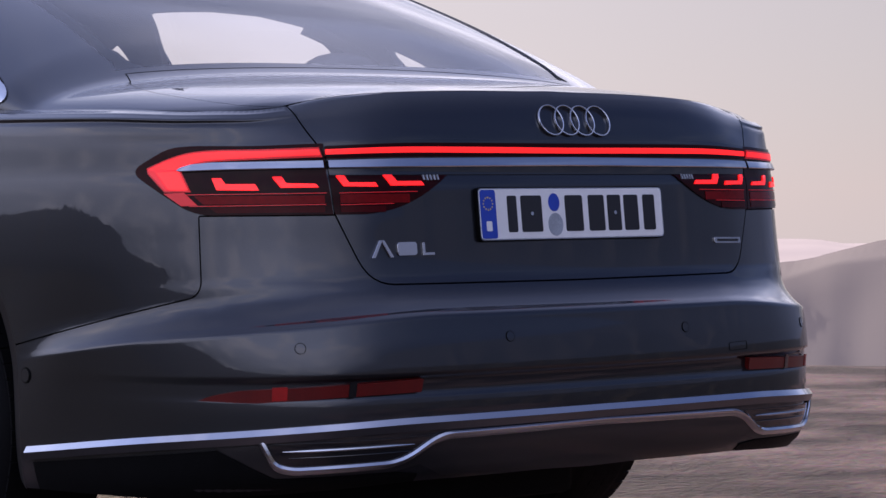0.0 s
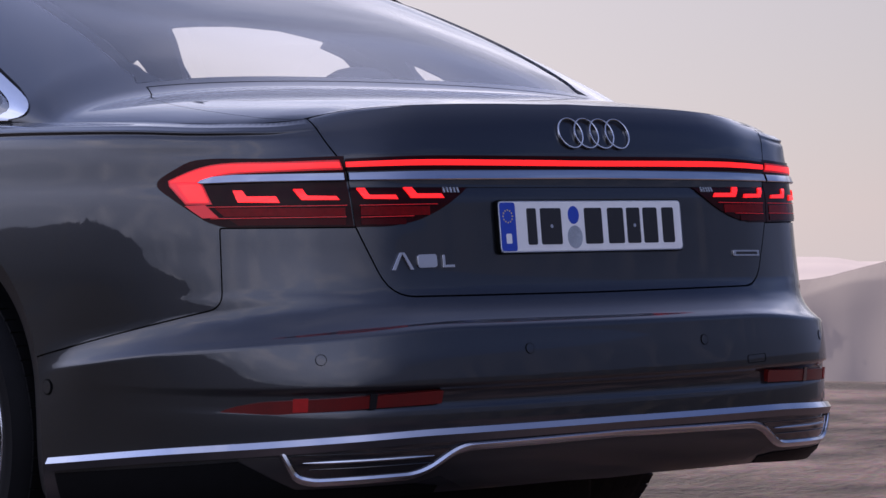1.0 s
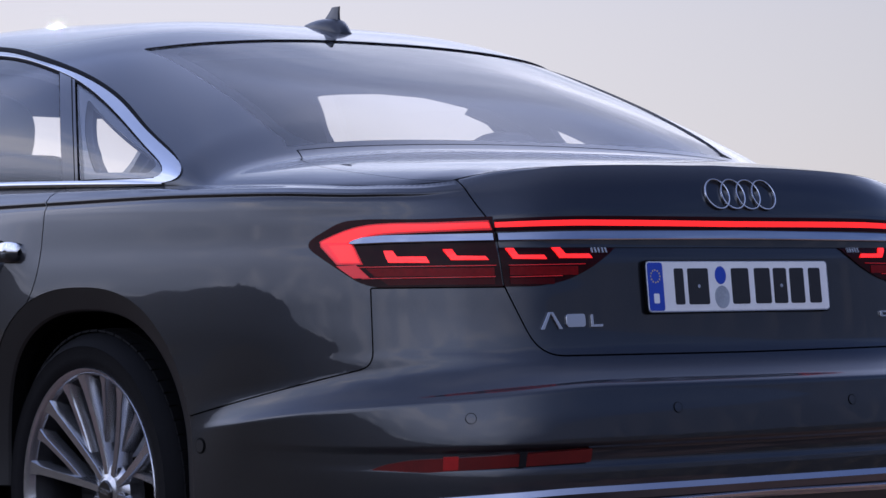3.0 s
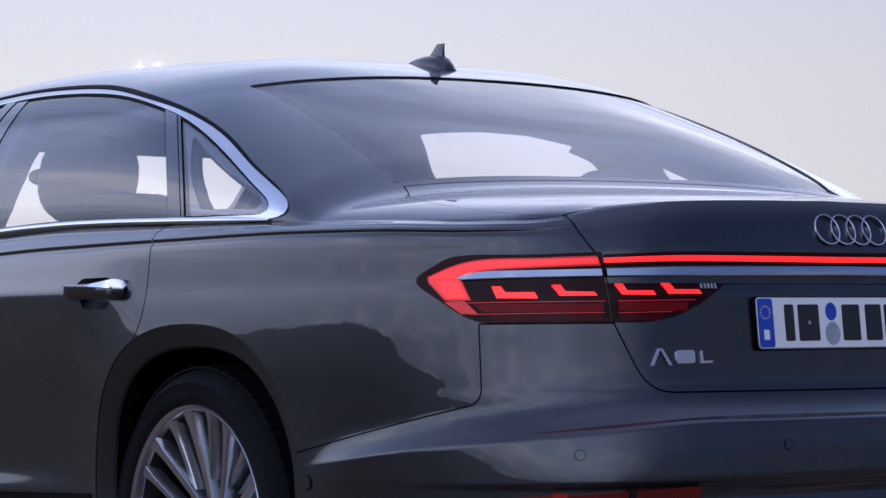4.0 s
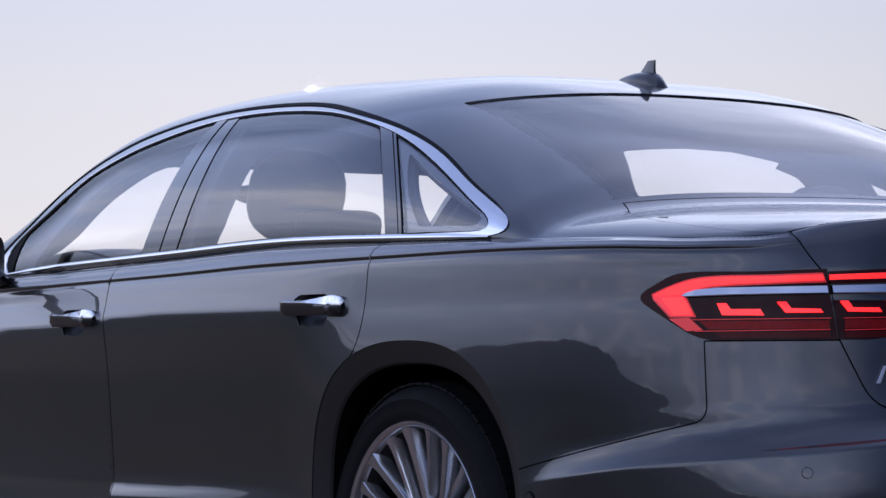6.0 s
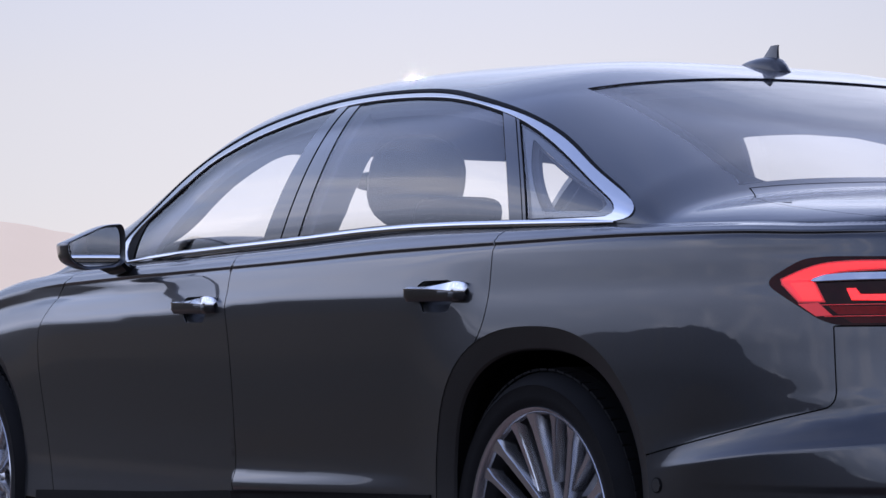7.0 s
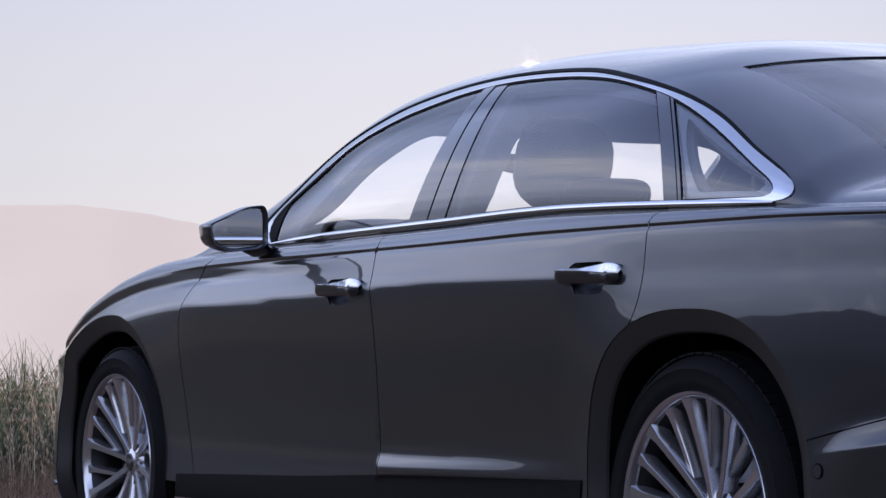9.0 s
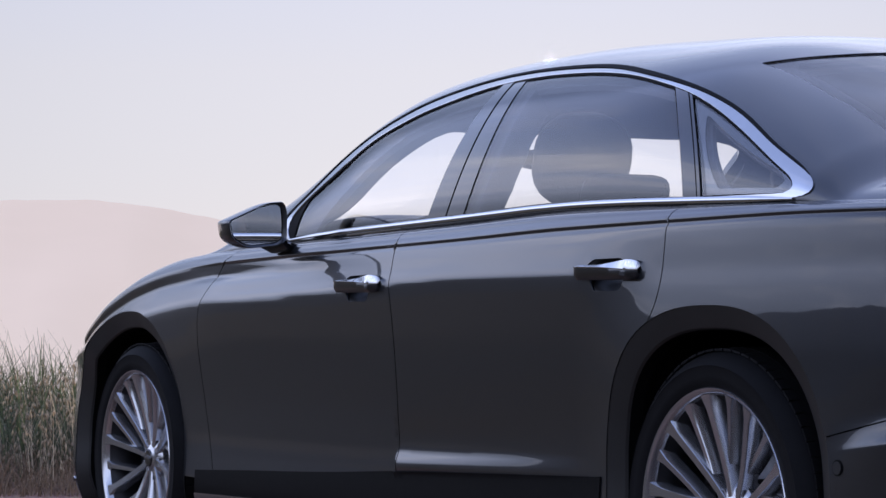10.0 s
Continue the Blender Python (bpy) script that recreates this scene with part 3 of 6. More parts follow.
# ---- ground and distance ----
def ground_height(x, y):
    r = math.hypot(x, y - 1.0)
    h = .02 * noise.noise(Vector((x * .35, y * .35, 0))) + .008 * noise.noise(Vector((x * 1.7, y * 1.7, 3)))
    k = min(1, max(0, (r - 5) / 4))
    h *= k
    # the level ground ends nearer on the car's right, where it falls to a valley
    right = math.degrees(math.atan2(x, y - 1.0))
    w = min(1, max(0, (right - 32) / 25)) * min(1, max(0, (170 - right) / 25))
    edge = 13 - 7.0 * w
    if r > edge:
        a = math.atan2(x, y)
        d = r - edge
        h -= min(d * d * (.0045 + .0215 * w), (.12 + .02 * w) * d) * (.85 + .3 * noise.noise(Vector((math.cos(a) * 2, math.sin(a) * 2, 7))))
        h = max(h, -60 - .14 * max(0, r - 260) + 8 * noise.noise(Vector((x * .003, y * .003, 1))))
    return h


def build_ground():
    bm = bmesh.new()
    radii = [0] + [0.5 * 1.07 ** k for k in range(140)]
    radii = [r for r in radii if r < 4600]
    rows = []
    n = 180
    for r in radii:
        rows.append([bm.verts.new((r * math.sin(2 * math.pi * k / n), 1 + r * math.cos(2 * math.pi * k / n), ground_height(r * math.sin(2 * math.pi * k / n), 1 + r * math.cos(2 * math.pi * k / n))))
                     for k in range(n if r else 1)])
    for a, b in zip(rows, rows[1:]):
        for k in range(n):
            j = (k + 1) % n
            bm.faces.new((a[0], b[k], b[j]) if len(a) == 1 else (a[k], b[k], b[j], a[j]))
    ob = part("ground", bm, DIRT)
    tagged(ob, "dry reddish brown dirt with dark scrub patches", "ground", kind="structure")


def ground_material():
    m, nt, b = material("dry_dirt")
    co = nt.nodes.new("ShaderNodeTexCoord")
    big, mid, fine = (nt.nodes.new("ShaderNodeTexNoise") for _ in range(3))
    for n, s, d in ((big, .45, 6), (mid, 1.3, 8), (fine, 30, 6)):
        n.inputs["Scale"].default_value, n.inputs["Detail"].default_value = s, d
        nt.links.new(co.outputs["Object"], n.inputs["Vector"])
    r1 = nt.nodes.new("ShaderNodeValToRGB")
    r1.color_ramp.elements[0].position, r1.color_ramp.elements[0].color = .455, (.060, .042, .036, 1)
    r1.color_ramp.elements[1].position, r1.color_ramp.elements[1].color = .55, (.300, .188, .140, 1)
    add = nt.nodes.new("ShaderNodeMath")
    add.operation = "MULTIPLY_ADD"
    add.inputs[1].default_value, add.inputs[2].default_value = .55, 0
    nt.links.new(mid.outputs["Fac"], add.inputs[0])
    half = nt.nodes.new("ShaderNodeMath")
    half.operation = "MULTIPLY_ADD"
    half.inputs[1].default_value = .45
    nt.links.new(big.outputs["Fac"], half.inputs[0])
    nt.links.new(add.outputs[0], half.inputs[2])
    nt.links.new(half.outputs[0], r1.inputs["Fac"])
    ov = nt.nodes.new("ShaderNodeMix")
    ov.data_type, ov.blend_type = "RGBA", "OVERLAY"
    ov.inputs["Factor"].default_value = .6
    nt.links.new(r1.outputs["Color"], ov.inputs["A"])
    nt.links.new(fine.outputs["Color"], ov.inputs["B"])
    # unseen scrub added at left for the doors' dark reflections, with a ragged edge
    where, rag = nt.nodes.new("ShaderNodeSeparateXYZ"), nt.nodes.new("ShaderNodeMath")
    nt.links.new(co.outputs["Object"], where.inputs[0])
    rag.operation, rag.inputs[1].default_value = "MULTIPLY_ADD", 2.4
    nt.links.new(mid.outputs["Fac"], rag.inputs[0])
    nt.links.new(where.outputs["X"], rag.inputs[2])
    verge = nt.nodes.new("ShaderNodeMapRange")
    verge.interpolation_type = "SMOOTHSTEP"
    for key, v in (("From Min", -1.5), ("From Max", -.2), ("To Min", 1.0), ("To Max", 0.0)):
        verge.inputs[key].default_value = v
    nt.links.new(rag.outputs[0], verge.inputs["Value"])
    scrub = nt.nodes.new("ShaderNodeMix")
    scrub.data_type = "RGBA"
    scrub.inputs["A"].default_value, scrub.inputs["B"].default_value = (.070, .054, .032, 1), (.156, .120, .070, 1)
    nt.links.new(fine.outputs["Fac"], scrub.inputs["Factor"])
    field = nt.nodes.new("ShaderNodeMix")
    field.data_type = "RGBA"
    nt.links.new(verge.outputs[0], field.inputs["Factor"])
    nt.links.new(ov.outputs["Result"], field.inputs["A"])
    nt.links.new(scrub.outputs["Result"], field.inputs["B"])
    nt.links.new(field.outputs["Result"], b.inputs["Base Color"])
    put(b, Roughness=.95, Specular_IOR_Level=.1)
    bp = nt.nodes.new("ShaderNodeBump")
    bp.inputs["Strength"].default_value, bp.inputs["Distance"].default_value = .6, .03
    nt.links.new(fine.outputs["Fac"], bp.inputs["Height"])
    b2 = nt.nodes.new("ShaderNodeBump")
    b2.inputs["Strength"].default_value, b2.inputs["Distance"].default_value = .5, .16
    nt.links.new(mid.outputs["Fac"], b2.inputs["Height"])
    nt.links.new(b2.outputs["Normal"], bp.inputs["Normal"])
    nt.links.new(bp.outputs["Normal"], b.inputs["Normal"])
    return m


DIRT = ground_material()


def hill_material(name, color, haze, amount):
    """Far slopes; the bright air before them is put in as an even glow."""
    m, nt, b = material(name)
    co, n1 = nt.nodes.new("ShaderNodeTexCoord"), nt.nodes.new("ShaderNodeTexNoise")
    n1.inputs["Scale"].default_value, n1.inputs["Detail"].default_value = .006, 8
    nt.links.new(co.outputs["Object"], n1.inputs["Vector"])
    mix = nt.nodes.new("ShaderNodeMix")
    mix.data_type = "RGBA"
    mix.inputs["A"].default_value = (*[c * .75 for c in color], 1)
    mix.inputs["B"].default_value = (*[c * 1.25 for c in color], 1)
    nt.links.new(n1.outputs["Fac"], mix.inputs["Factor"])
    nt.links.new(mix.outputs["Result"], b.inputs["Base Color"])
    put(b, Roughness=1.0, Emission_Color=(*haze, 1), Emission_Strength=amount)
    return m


def ridge(name, dist, depth, profile, mat, label, az0, az1, n=220, rough=.15, base=-90, seed=0, trees=0.0):
    """A chain of hills at a distance; profile gives its skyline in degrees over the azimuth from the car's way."""
    bm = bmesh.new()
    rows = []
    for j in range(9):
        k = j / 8
        row = []
        for i in range(n):
            a = az0 + (az1 - az0) * i / (n - 1)
            el = float(profile(a)) + rough * (noise.noise(Vector((a * .35, seed, 0))) + .5 * noise.noise(Vector((a * 1.1, seed, 2))) + .25 * noise.noise(Vector((a * 3.1, seed, 5))))
            el += trees * max(0, noise.noise(Vector((a * 1.7, seed, 11))) + .55 * noise.noise(Vector((a * 5.3, seed, 13))) + .3 * noise.noise(Vector((a * 11, seed, 17))))
            top = math.tan(radians(el)) * dist + .7
            d = dist - depth * (1 - k) * (1 + .2 * noise.noise(Vector((a * .5, k * 3, seed))))
            z = base + (top - base) * (k ** 1.15) + (0 if j in (0, 8) else depth * .007 * noise.noise(Vector((a * .8, k * 4, seed + 9))))
            row.append(bm.verts.new((-4.2 + d * math.sin(radians(a)), -5.2 + d * math.cos(radians(a)), z)))
        rows.append(row)
    back = [bm.verts.new((v.co.x * 1.12, v.co.y * 1.12, base)) for v in rows[-1]]
    rows.append(back)
    for a, b in zip(rows, rows[1:]):
        for i in range(n - 1):
            bm.faces.new((a[i], a[i + 1], b[i + 1], b[i]))
    return tagged(part(name, bm, mat), label, "hills", kind="structure")


build_ground()
# air haze is painted as glow, brighter towards the sun than on SIDE_HILL
NEAR_HILL = hill_material("haze_glow_dry_slope", (.22, .16, .12), (.80, .695, .60), .70)
# same ridge away from the sun, its weaker haze glow put into the material
SIDE_HILL = hill_material("haze_glow_side_slope", (.05, .04, .036), (.43, .36, .35), .31)
# the far hills' bright haze is a glow in their material
FAR_HILL = hill_material("haze_glow_far_slope", (.20, .16, .14), (.78, .66, .62), .53)
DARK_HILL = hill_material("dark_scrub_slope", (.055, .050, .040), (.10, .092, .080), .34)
BLUE_HILL = hill_material("blue_glow_slope", (.06, .06, .065), (.145, .195, .31), .72)
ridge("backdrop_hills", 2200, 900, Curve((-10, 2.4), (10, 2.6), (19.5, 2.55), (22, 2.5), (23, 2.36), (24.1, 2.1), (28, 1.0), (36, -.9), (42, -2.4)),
      NEAR_HILL, "dry hillside with warm backlit haze put in as glow", -10, 42, rough=.1)
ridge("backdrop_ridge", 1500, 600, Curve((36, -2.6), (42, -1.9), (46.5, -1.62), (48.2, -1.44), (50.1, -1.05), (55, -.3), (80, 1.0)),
      SIDE_HILL, "mauve dry ridge with dimmer haze put in as glow", 36, 80, rough=.08, seed=2)
ridge("backdrop_far_hills", 4200, 900, Curve((-10, .8), (30, .2), (44, -1.0), (48.5, -1.02), (50, -1.15), (60, -.3), (80, .4)), FAR_HILL, "pale far hills with bright haze put in as glow", -10, 80, rough=.08, seed=4)
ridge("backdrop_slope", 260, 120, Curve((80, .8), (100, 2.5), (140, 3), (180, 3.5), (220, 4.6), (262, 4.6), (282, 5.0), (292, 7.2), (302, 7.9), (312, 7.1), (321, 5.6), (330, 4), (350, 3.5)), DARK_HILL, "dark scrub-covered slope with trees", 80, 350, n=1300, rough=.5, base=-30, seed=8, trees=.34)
# unseen mountain, added only to darken what the boot lid reflects
ridge("backdrop_unseen_mountain", 1800, 700, Curve((68, .2), (80, 5), (100, 11), (125, 13), (148, 11), (170, 7), (188, 2)), BLUE_HILL, "unseen blue glowing slope added for boot lid reflections", 68, 188, n=240, rough=.05, base=-120, seed=12)


# ---- the car ----
car = thing("car", "dark grey metallic long saloon car, rear lamps lit, parked on dirt", "car")
WR, WF, WZ, TYRE = -.010, 3.128, .356, .3545      # axles, hub height, tyre radius
S = s_at
ARCH_R, ARCH_F = (S(-.028), .37, .428, .97, 1.0), (S(3.198), .37, .435, .95, 1.36)


def arch(c, a0, a1, n=30, grow=0.0):
    """A slightly square wheel arch, from one angle to another."""
    a = np.radians(np.linspace(a0, a1, n))
    p = np.where((np.cos(a) > 0) & (c[4] > 1.1), 2.15, 2.5)
    r = (c[2] + grow) / (np.abs(np.cos(a)) ** p + np.abs(np.sin(a)) ** p) ** (1 / p)
    wide = np.where(np.cos(a) < 0, c[3], c[4])
    across = np.where(np.sin(a) < 0, (c[2] + grow) * np.sign(np.cos(a)), r * np.cos(a))
    s, h = c[0] + wide * across, c[1] + r * np.sin(a)
    z, start = h, .86 - .32 * smooth(4.2, 5.2, s)
    for _ in range(30):
        z = z + .5 * (h - LIFT(s) * smooth(start, 1.0, z) - z)
    return list(np.stack([s, z], 1))


def clip(poly, p, q):
    """The part of a polygon on the left of the line from p to q."""
    p, q = np.array(p, float), np.array(q, float)
    d = q - p
    side = lambda a: d[0] * (a[1] - p[1]) - d[1] * (a[0] - p[0])
    out = []
    pts = [np.asarray(a, float) for a in poly]
    for a, b in zip(pts, pts[1:] + pts[:1]):
        sa, sb = side(a), side(b)
        if sa >= 0:
            out.append(a)
        if sa * sb < 0:
            out.append(a + (b - a) * sa / (sa - sb))
    return out


def both(fun, name, poly, mat, parent, **kw):
    """A panel on the left side and its mirror image on the right."""
    m = mirror_s if fun is tub else mirror_v
    kw2 = dict(kw, holes=[m(h) for h in kw.get("holes", ())])
    return panel(name, fun, poly, mat, parent, **kw), panel(name, fun, m(poly), mat, parent, **kw2)


# cut lines of the left half of the lower body
LID_SIDE = flow([(.611, .793), (.616, .85), (.626, .897), (.645, .921), (.667, .943), (.687, .965), (.700, .981), (.712, .993), (.720, 1.0)], 24)
LID_LOW = rounded([(.0, .654), (.535, .656), (.611, .793)], [0, .055, 0])
DOOR_REAR = flow([(S(.150), 1.0), (S(.146), .93), (S(.154), .83), (S(.170), .792), (S(.191), .763)], 14)
DOOR_MID = flow([(S(1.425), 1.0), (S(1.405), .92), (S(1.39), .80), (S(1.395), .6), (S(1.41), .42), (S(1.415), .315)], 16)
DOOR_FRONT = flow([(S(2.44), 1.0), (S(2.52), .92), (S(2.61), .81), (S(2.625), .6), (S(2.60), .45), (S(2.56), .315)], 16)
BUMP_TOP = rounded([(.611, .792), (.924, .792), (.913, .640), tuple(arch(ARCH_R, 158.2, 158.2, 1, .002)[0])], [0, .004, .03, 0])
QUARTER = [(S(.150), 1.0006), (.720, 1.0006)] + LID_SIDE[::-1][1:] + BUMP_TOP[1:] + arch(ARCH_R, 157, 61.3) + DOOR_REAR[::-1][1:-1]
REAR_DOOR = DOOR_REAR[:-1] + arch(ARCH_R, 60.9, -7, 20) + [(S(.44), .315)] + DOOR_MID[::-1]
FRONT_DOOR = DOOR_MID + DOOR_FRONT[::-1]
FENDER = DOOR_FRONT + [(S(2.70), .315)] + arch(ARCH_F, 187, 38) + [(S(3.72), .655), (5.75, .655), (5.75, .97), (5.3, 1.0), (S(3.1), 1.0)]
NOSE = arch(ARCH_F, 37, -30, 18) + [(5.75, .16), (5.75, .65), (S(3.72), .65)]
half_bumper = BUMP_TOP + arch(ARCH_R, 159, 196, 10, .002) + [(1.33, .25), (1.0, .25), (.5, .272), (0, .276)]
BUMPER = half_bumper + mirror_s(half_bumper[:-1])[::-1] + mirror_s(LID_LOW)[::-1][1:-1] + LID_LOW[:-1]
LID_FACE = LID_LOW + LID_SIDE[1:] + mirror_s(LID_SIDE)[::-1] + mirror_s(LID_LOW)[::-1][1:-1]
HANDLES = [(S(.350), .880), (S(1.565), .868)]


def oval(c, a, b, n=36, p=2.6):
    t = np.linspace(0, 2 * math.pi, n, endpoint=False)
    r = 1 / (np.abs(np.cos(t)) ** p + np.abs(np.sin(t)) ** p) ** (1 / p)
    return list(np.stack([c[0] + a * r * np.cos(t), c[1] + b * r * np.sin(t)], 1))


def cup_outline(c):
    return rounded([(c[0] + a, c[1] + b) for a, b in ((-.064, .014), (-.035, .0215), (.070, .0205), (.094, .010), (.076, -.020), (.061, -.047), (-.041, -.047), (-.061, -.020))], .010)



def cup(s, z):
    """The hand recess behind a door handle."""
    s, z = np.asarray(s, float), np.asarray(z, float)
    p = tub(s, z)
    d = 0
    for c in HANDLES:
        d = d + .035 * np.exp(-(((np.abs(s) - c[0]) / .075) ** 2 + ((z - c[1] + .01) / .032) ** 2) ** 1.6)
    p = p.copy()
    p[..., 0] += np.where(s > 0, 1, -1) * d
    return p


WAIST = [.930] + [lambda u, h=h: h + GROOVE(np.abs(u)) * min(1, (1 - h) / .035) for h in (.940, .945, .949, .9525, .955, .958, .961, .965, .970, .978, .986, .993)]
DOOR_ROWS = WAIST + [lambda u, h=h: h + scoop_rise(u) for h in (.380, .393, .400, .407, .415, .430, .449, .472)] + [.862, .868, .874, .885]
LEDGE_ROWS = [lambda u, h=h: h - LEDGE_DROP(np.abs(u)) for h in (.580, .588, .594, .600, .606, .612, .622, .635, .655, .670)]
REAR_ROWS = [.438, .442, .448, .455, .471, .478, .484, .49]

bumper = panel("rear_bumper", tub, BUMPER, PAINT, car, gap=.0015, step=.014, rows=LEDGE_ROWS + REAR_ROWS)
lid = panel("boot_lid", tub, LID_FACE, PAINT, car, gap=.002, step=.014, rows=[.862, .868, .985, .99, .995])
both(tub, "rear_wing", QUARTER, PAINT, car, gap=.0015, step=.016, rows=WAIST + LEDGE_ROWS[-5:])
rear_doors = both(tub, "rear_door", REAR_DOOR, PAINT, car, gap=.002, step=.016, rows=DOOR_ROWS, holes=[cup_outline(HANDLES[0])])
front_doors = both(tub, "front_door", FRONT_DOOR, PAINT, car, gap=.002, step=.016, rows=DOOR_ROWS, holes=[cup_outline(HANDLES[1])])
both(tub, "front_wing", FENDER, PAINT, car, gap=.002, step=.018, rows=DOOR_ROWS)
FASCIA = [(5.755, .28), (S_END - .02, .30), (S_END - .02, .66), (5.755, .66)]
both(tub, "front_grille", FASCIA, GLOSS, car, gap=.003, step=.03)
nose = both(tub, "front_bumper", NOSE, PAINT, car, gap=.002, step=.025)
notch = lambda c: [q for q in arch(c, 194, -14, 60, .001) if q[1] > .30]
INNER = [(-5.74, .30)] + mirror_s(notch(ARCH_F)[::-1]) + mirror_s(notch(ARCH_R)[::-1]) + notch(ARCH_R) + notch(ARCH_F) + [(5.74, .30), (5.7, .93), (S(2.6), .985), (-S(2.6), .985), (-5.7, .93)]
panel("inner_body", tub, INNER, BLACK, car, "black inner panels behind the gaps", lift=-.014, thick=.01, step=.04,
      holes=[h for c in HANDLES for h in (oval(c, .13, .06), mirror_s(oval(c, .13, .06)))])


def arch_lip(c, sx, a0=-16, a1=196):
    """The flat turned-in band of a wheel arch and the housing behind it."""
    n = 72
    edge = np.array(arch(c, a0, a1, n, 0))
    face = tub(edge[:, 0], edge[:, 1])[:, 0]
    side = np.array([-sx, 1, 1]) if sx > 0 else np.ones(3)

    def row(grow, dx):
        p = np.array(arch(c, a0, a1, n, grow))
        pos = tub(p[:, 0], p[:, 1])
        pos[:, 0] = face - dx
        return pos * side

    def band(name, rows, mat):
        v = np.vstack([row(*r) for r in rows])
        f = [(r * n + i, r * n + i + 1, (r + 1) * n + i + 1, (r + 1) * n + i) for r in range(len(rows) - 1) for i in range(n - 1)]
        ob = linked(name, mesh_of(name, v, f, [mat]), car)
        ob.data.set_sharp_from_angle(angle=radians(20))

    band("wheel_arch_lip", [(.004, -.0016), (-.006, -.0040), (-.046, -.0200), (-.050, -.0260)], ARCH_BAND)
    band("wheel_housing", [(-.049, -.0250), (-.050, -.06), (-.034, -.064), (-.034, -.40), (-.38, -.40)], BLACK)


for c in (ARCH_R, ARCH_F):
    for sx in (-1, 1):
        arch_lip(c, sx, -2 if c is ARCH_R else -30)

# roof, pillars and windows; (y, v) on the shell
DLO_OUT = (flow([(2.205, .010), (2.222, .06), (2.222, .140), (2.169, .212), (2.091, .274), (2.006, .346), (1.889, .411), (1.773, .463), (1.677, .511), (1.569, .548), (1.44, .582), (1.29, .603), (1.043, .607), (.752, .580), (.581, .534), (.366, .483), (.079, .412), (-.104, .312), (-.190, .262), (-.245, .216), (-.280, .155), (-.288, .10), (-.276, .055), (-.240, .029), (-.185, .022)], 110)
           + [(-.089, .018), (.121, .010), (.66, .004), (1.25, .003), (1.77, .001)])
DLO_IN = (flow([(2.150, .026), (2.168, .07), (2.169, .140), (2.137, .192), (2.043, .253), (1.952, .297), (1.845, .369), (1.728, .422), (1.619, .466), (1.507, .501), (1.40, .533), (1.259, .560), (.987, .570), (.705, .542), (.449, .478), (.331, .450), (.193, .409), (.017, .328), (-.155, .209), (-.203, .163), (-.223, .12), (-.221, .08), (-.203, .058), (-.168, .049)], 90)
          + [(-.088, .041), (.132, .027), (.661, .020), (1.255, .018), (1.774, .014)])
# the clear part of the front side window, inside its pillar trim
FRONT_CLEAR = flow([(2.06, .040), (2.033, .097), (1.908, .227), (1.709, .404), (1.513, .480), (1.259, .550)], 30) + [(1.0, .56), (1.0, .018), (1.255, .018), (1.774, .014)]
GLASS_HALF = flow([(.226, 1.0), (.212, .904), (.218, .799), (.243, .717)], 14) + rounded([(.252, .695), (.276, .650), (.191, .650)], [0, .02, 0]) + flow([(.098, .646), (-.038, .630), (-.155, .620), (-.274, .603)], 12) + rounded([(-.33, .572), (-.362, .519), (-.364, .607)], [0, .015, 0]) + flow([(-.366, .795), (-.367, 1.0)], 8)
REAR_GLASS = GLASS_HALF + mirror_v(GLASS_HALF)[::-1][1:-1]
SCREEN_HALF = flow([(2.16, 1.0), (2.145, .860), (2.097, .740), (2.085, .668), (2.120, .634), (2.175, .612), (2.242, .588), (2.323, .556), (2.5, .525), (2.64, .483), (2.74, .411)], 34) + [(2.775, .423), (2.79, .766), (2.795, 1.0)]
WINDSCREEN = SCREEN_HALF + mirror_v(SCREEN_HALF)[::-1][1:-1]
LID_EDGE = flow([(-.376, .526), (-.428, .453), (-.557, .330), (-.628, .275), (-.776, .177), (-.868, .086), (-.898, .015), (-.904, .004)], 34)
LID_FRONT = flow([(-.376, .526), (-.382, .780), (-.378, 1.0)], 8)
LID_REAR = flow([(-.904, .004), (-.919, .179), (-.946, .417), (-.964, .682), (-.972, 1.0)], 14)
SHELL = ([(-.904, 0)] + LID_EDGE[::-1] + LID_FRONT[1:] + mirror_v(LID_FRONT)[::-1][1:] + mirror_v(LID_EDGE)[1:] + [(-.904, 2), (2.80, 2), (2.80, 0)])
panel("roof_shell", shell, SHELL, PAINT, car, holes=[DLO_OUT, mirror_v(DLO_OUT), REAR_GLASS, WINDSCREEN], step=.018, thick=.03, back=LINER)
LID_TOP = LID_EDGE[::-1] + LID_FRONT[1:] + mirror_v(LID_FRONT)[::-1][1:] + mirror_v(LID_EDGE)[1:] + mirror_v(LID_REAR)[1:] + LID_REAR[::-1][1:-1]
panel("lid_top", shell, LID_TOP, PAINT, lid, gap=.0025, step=.016)


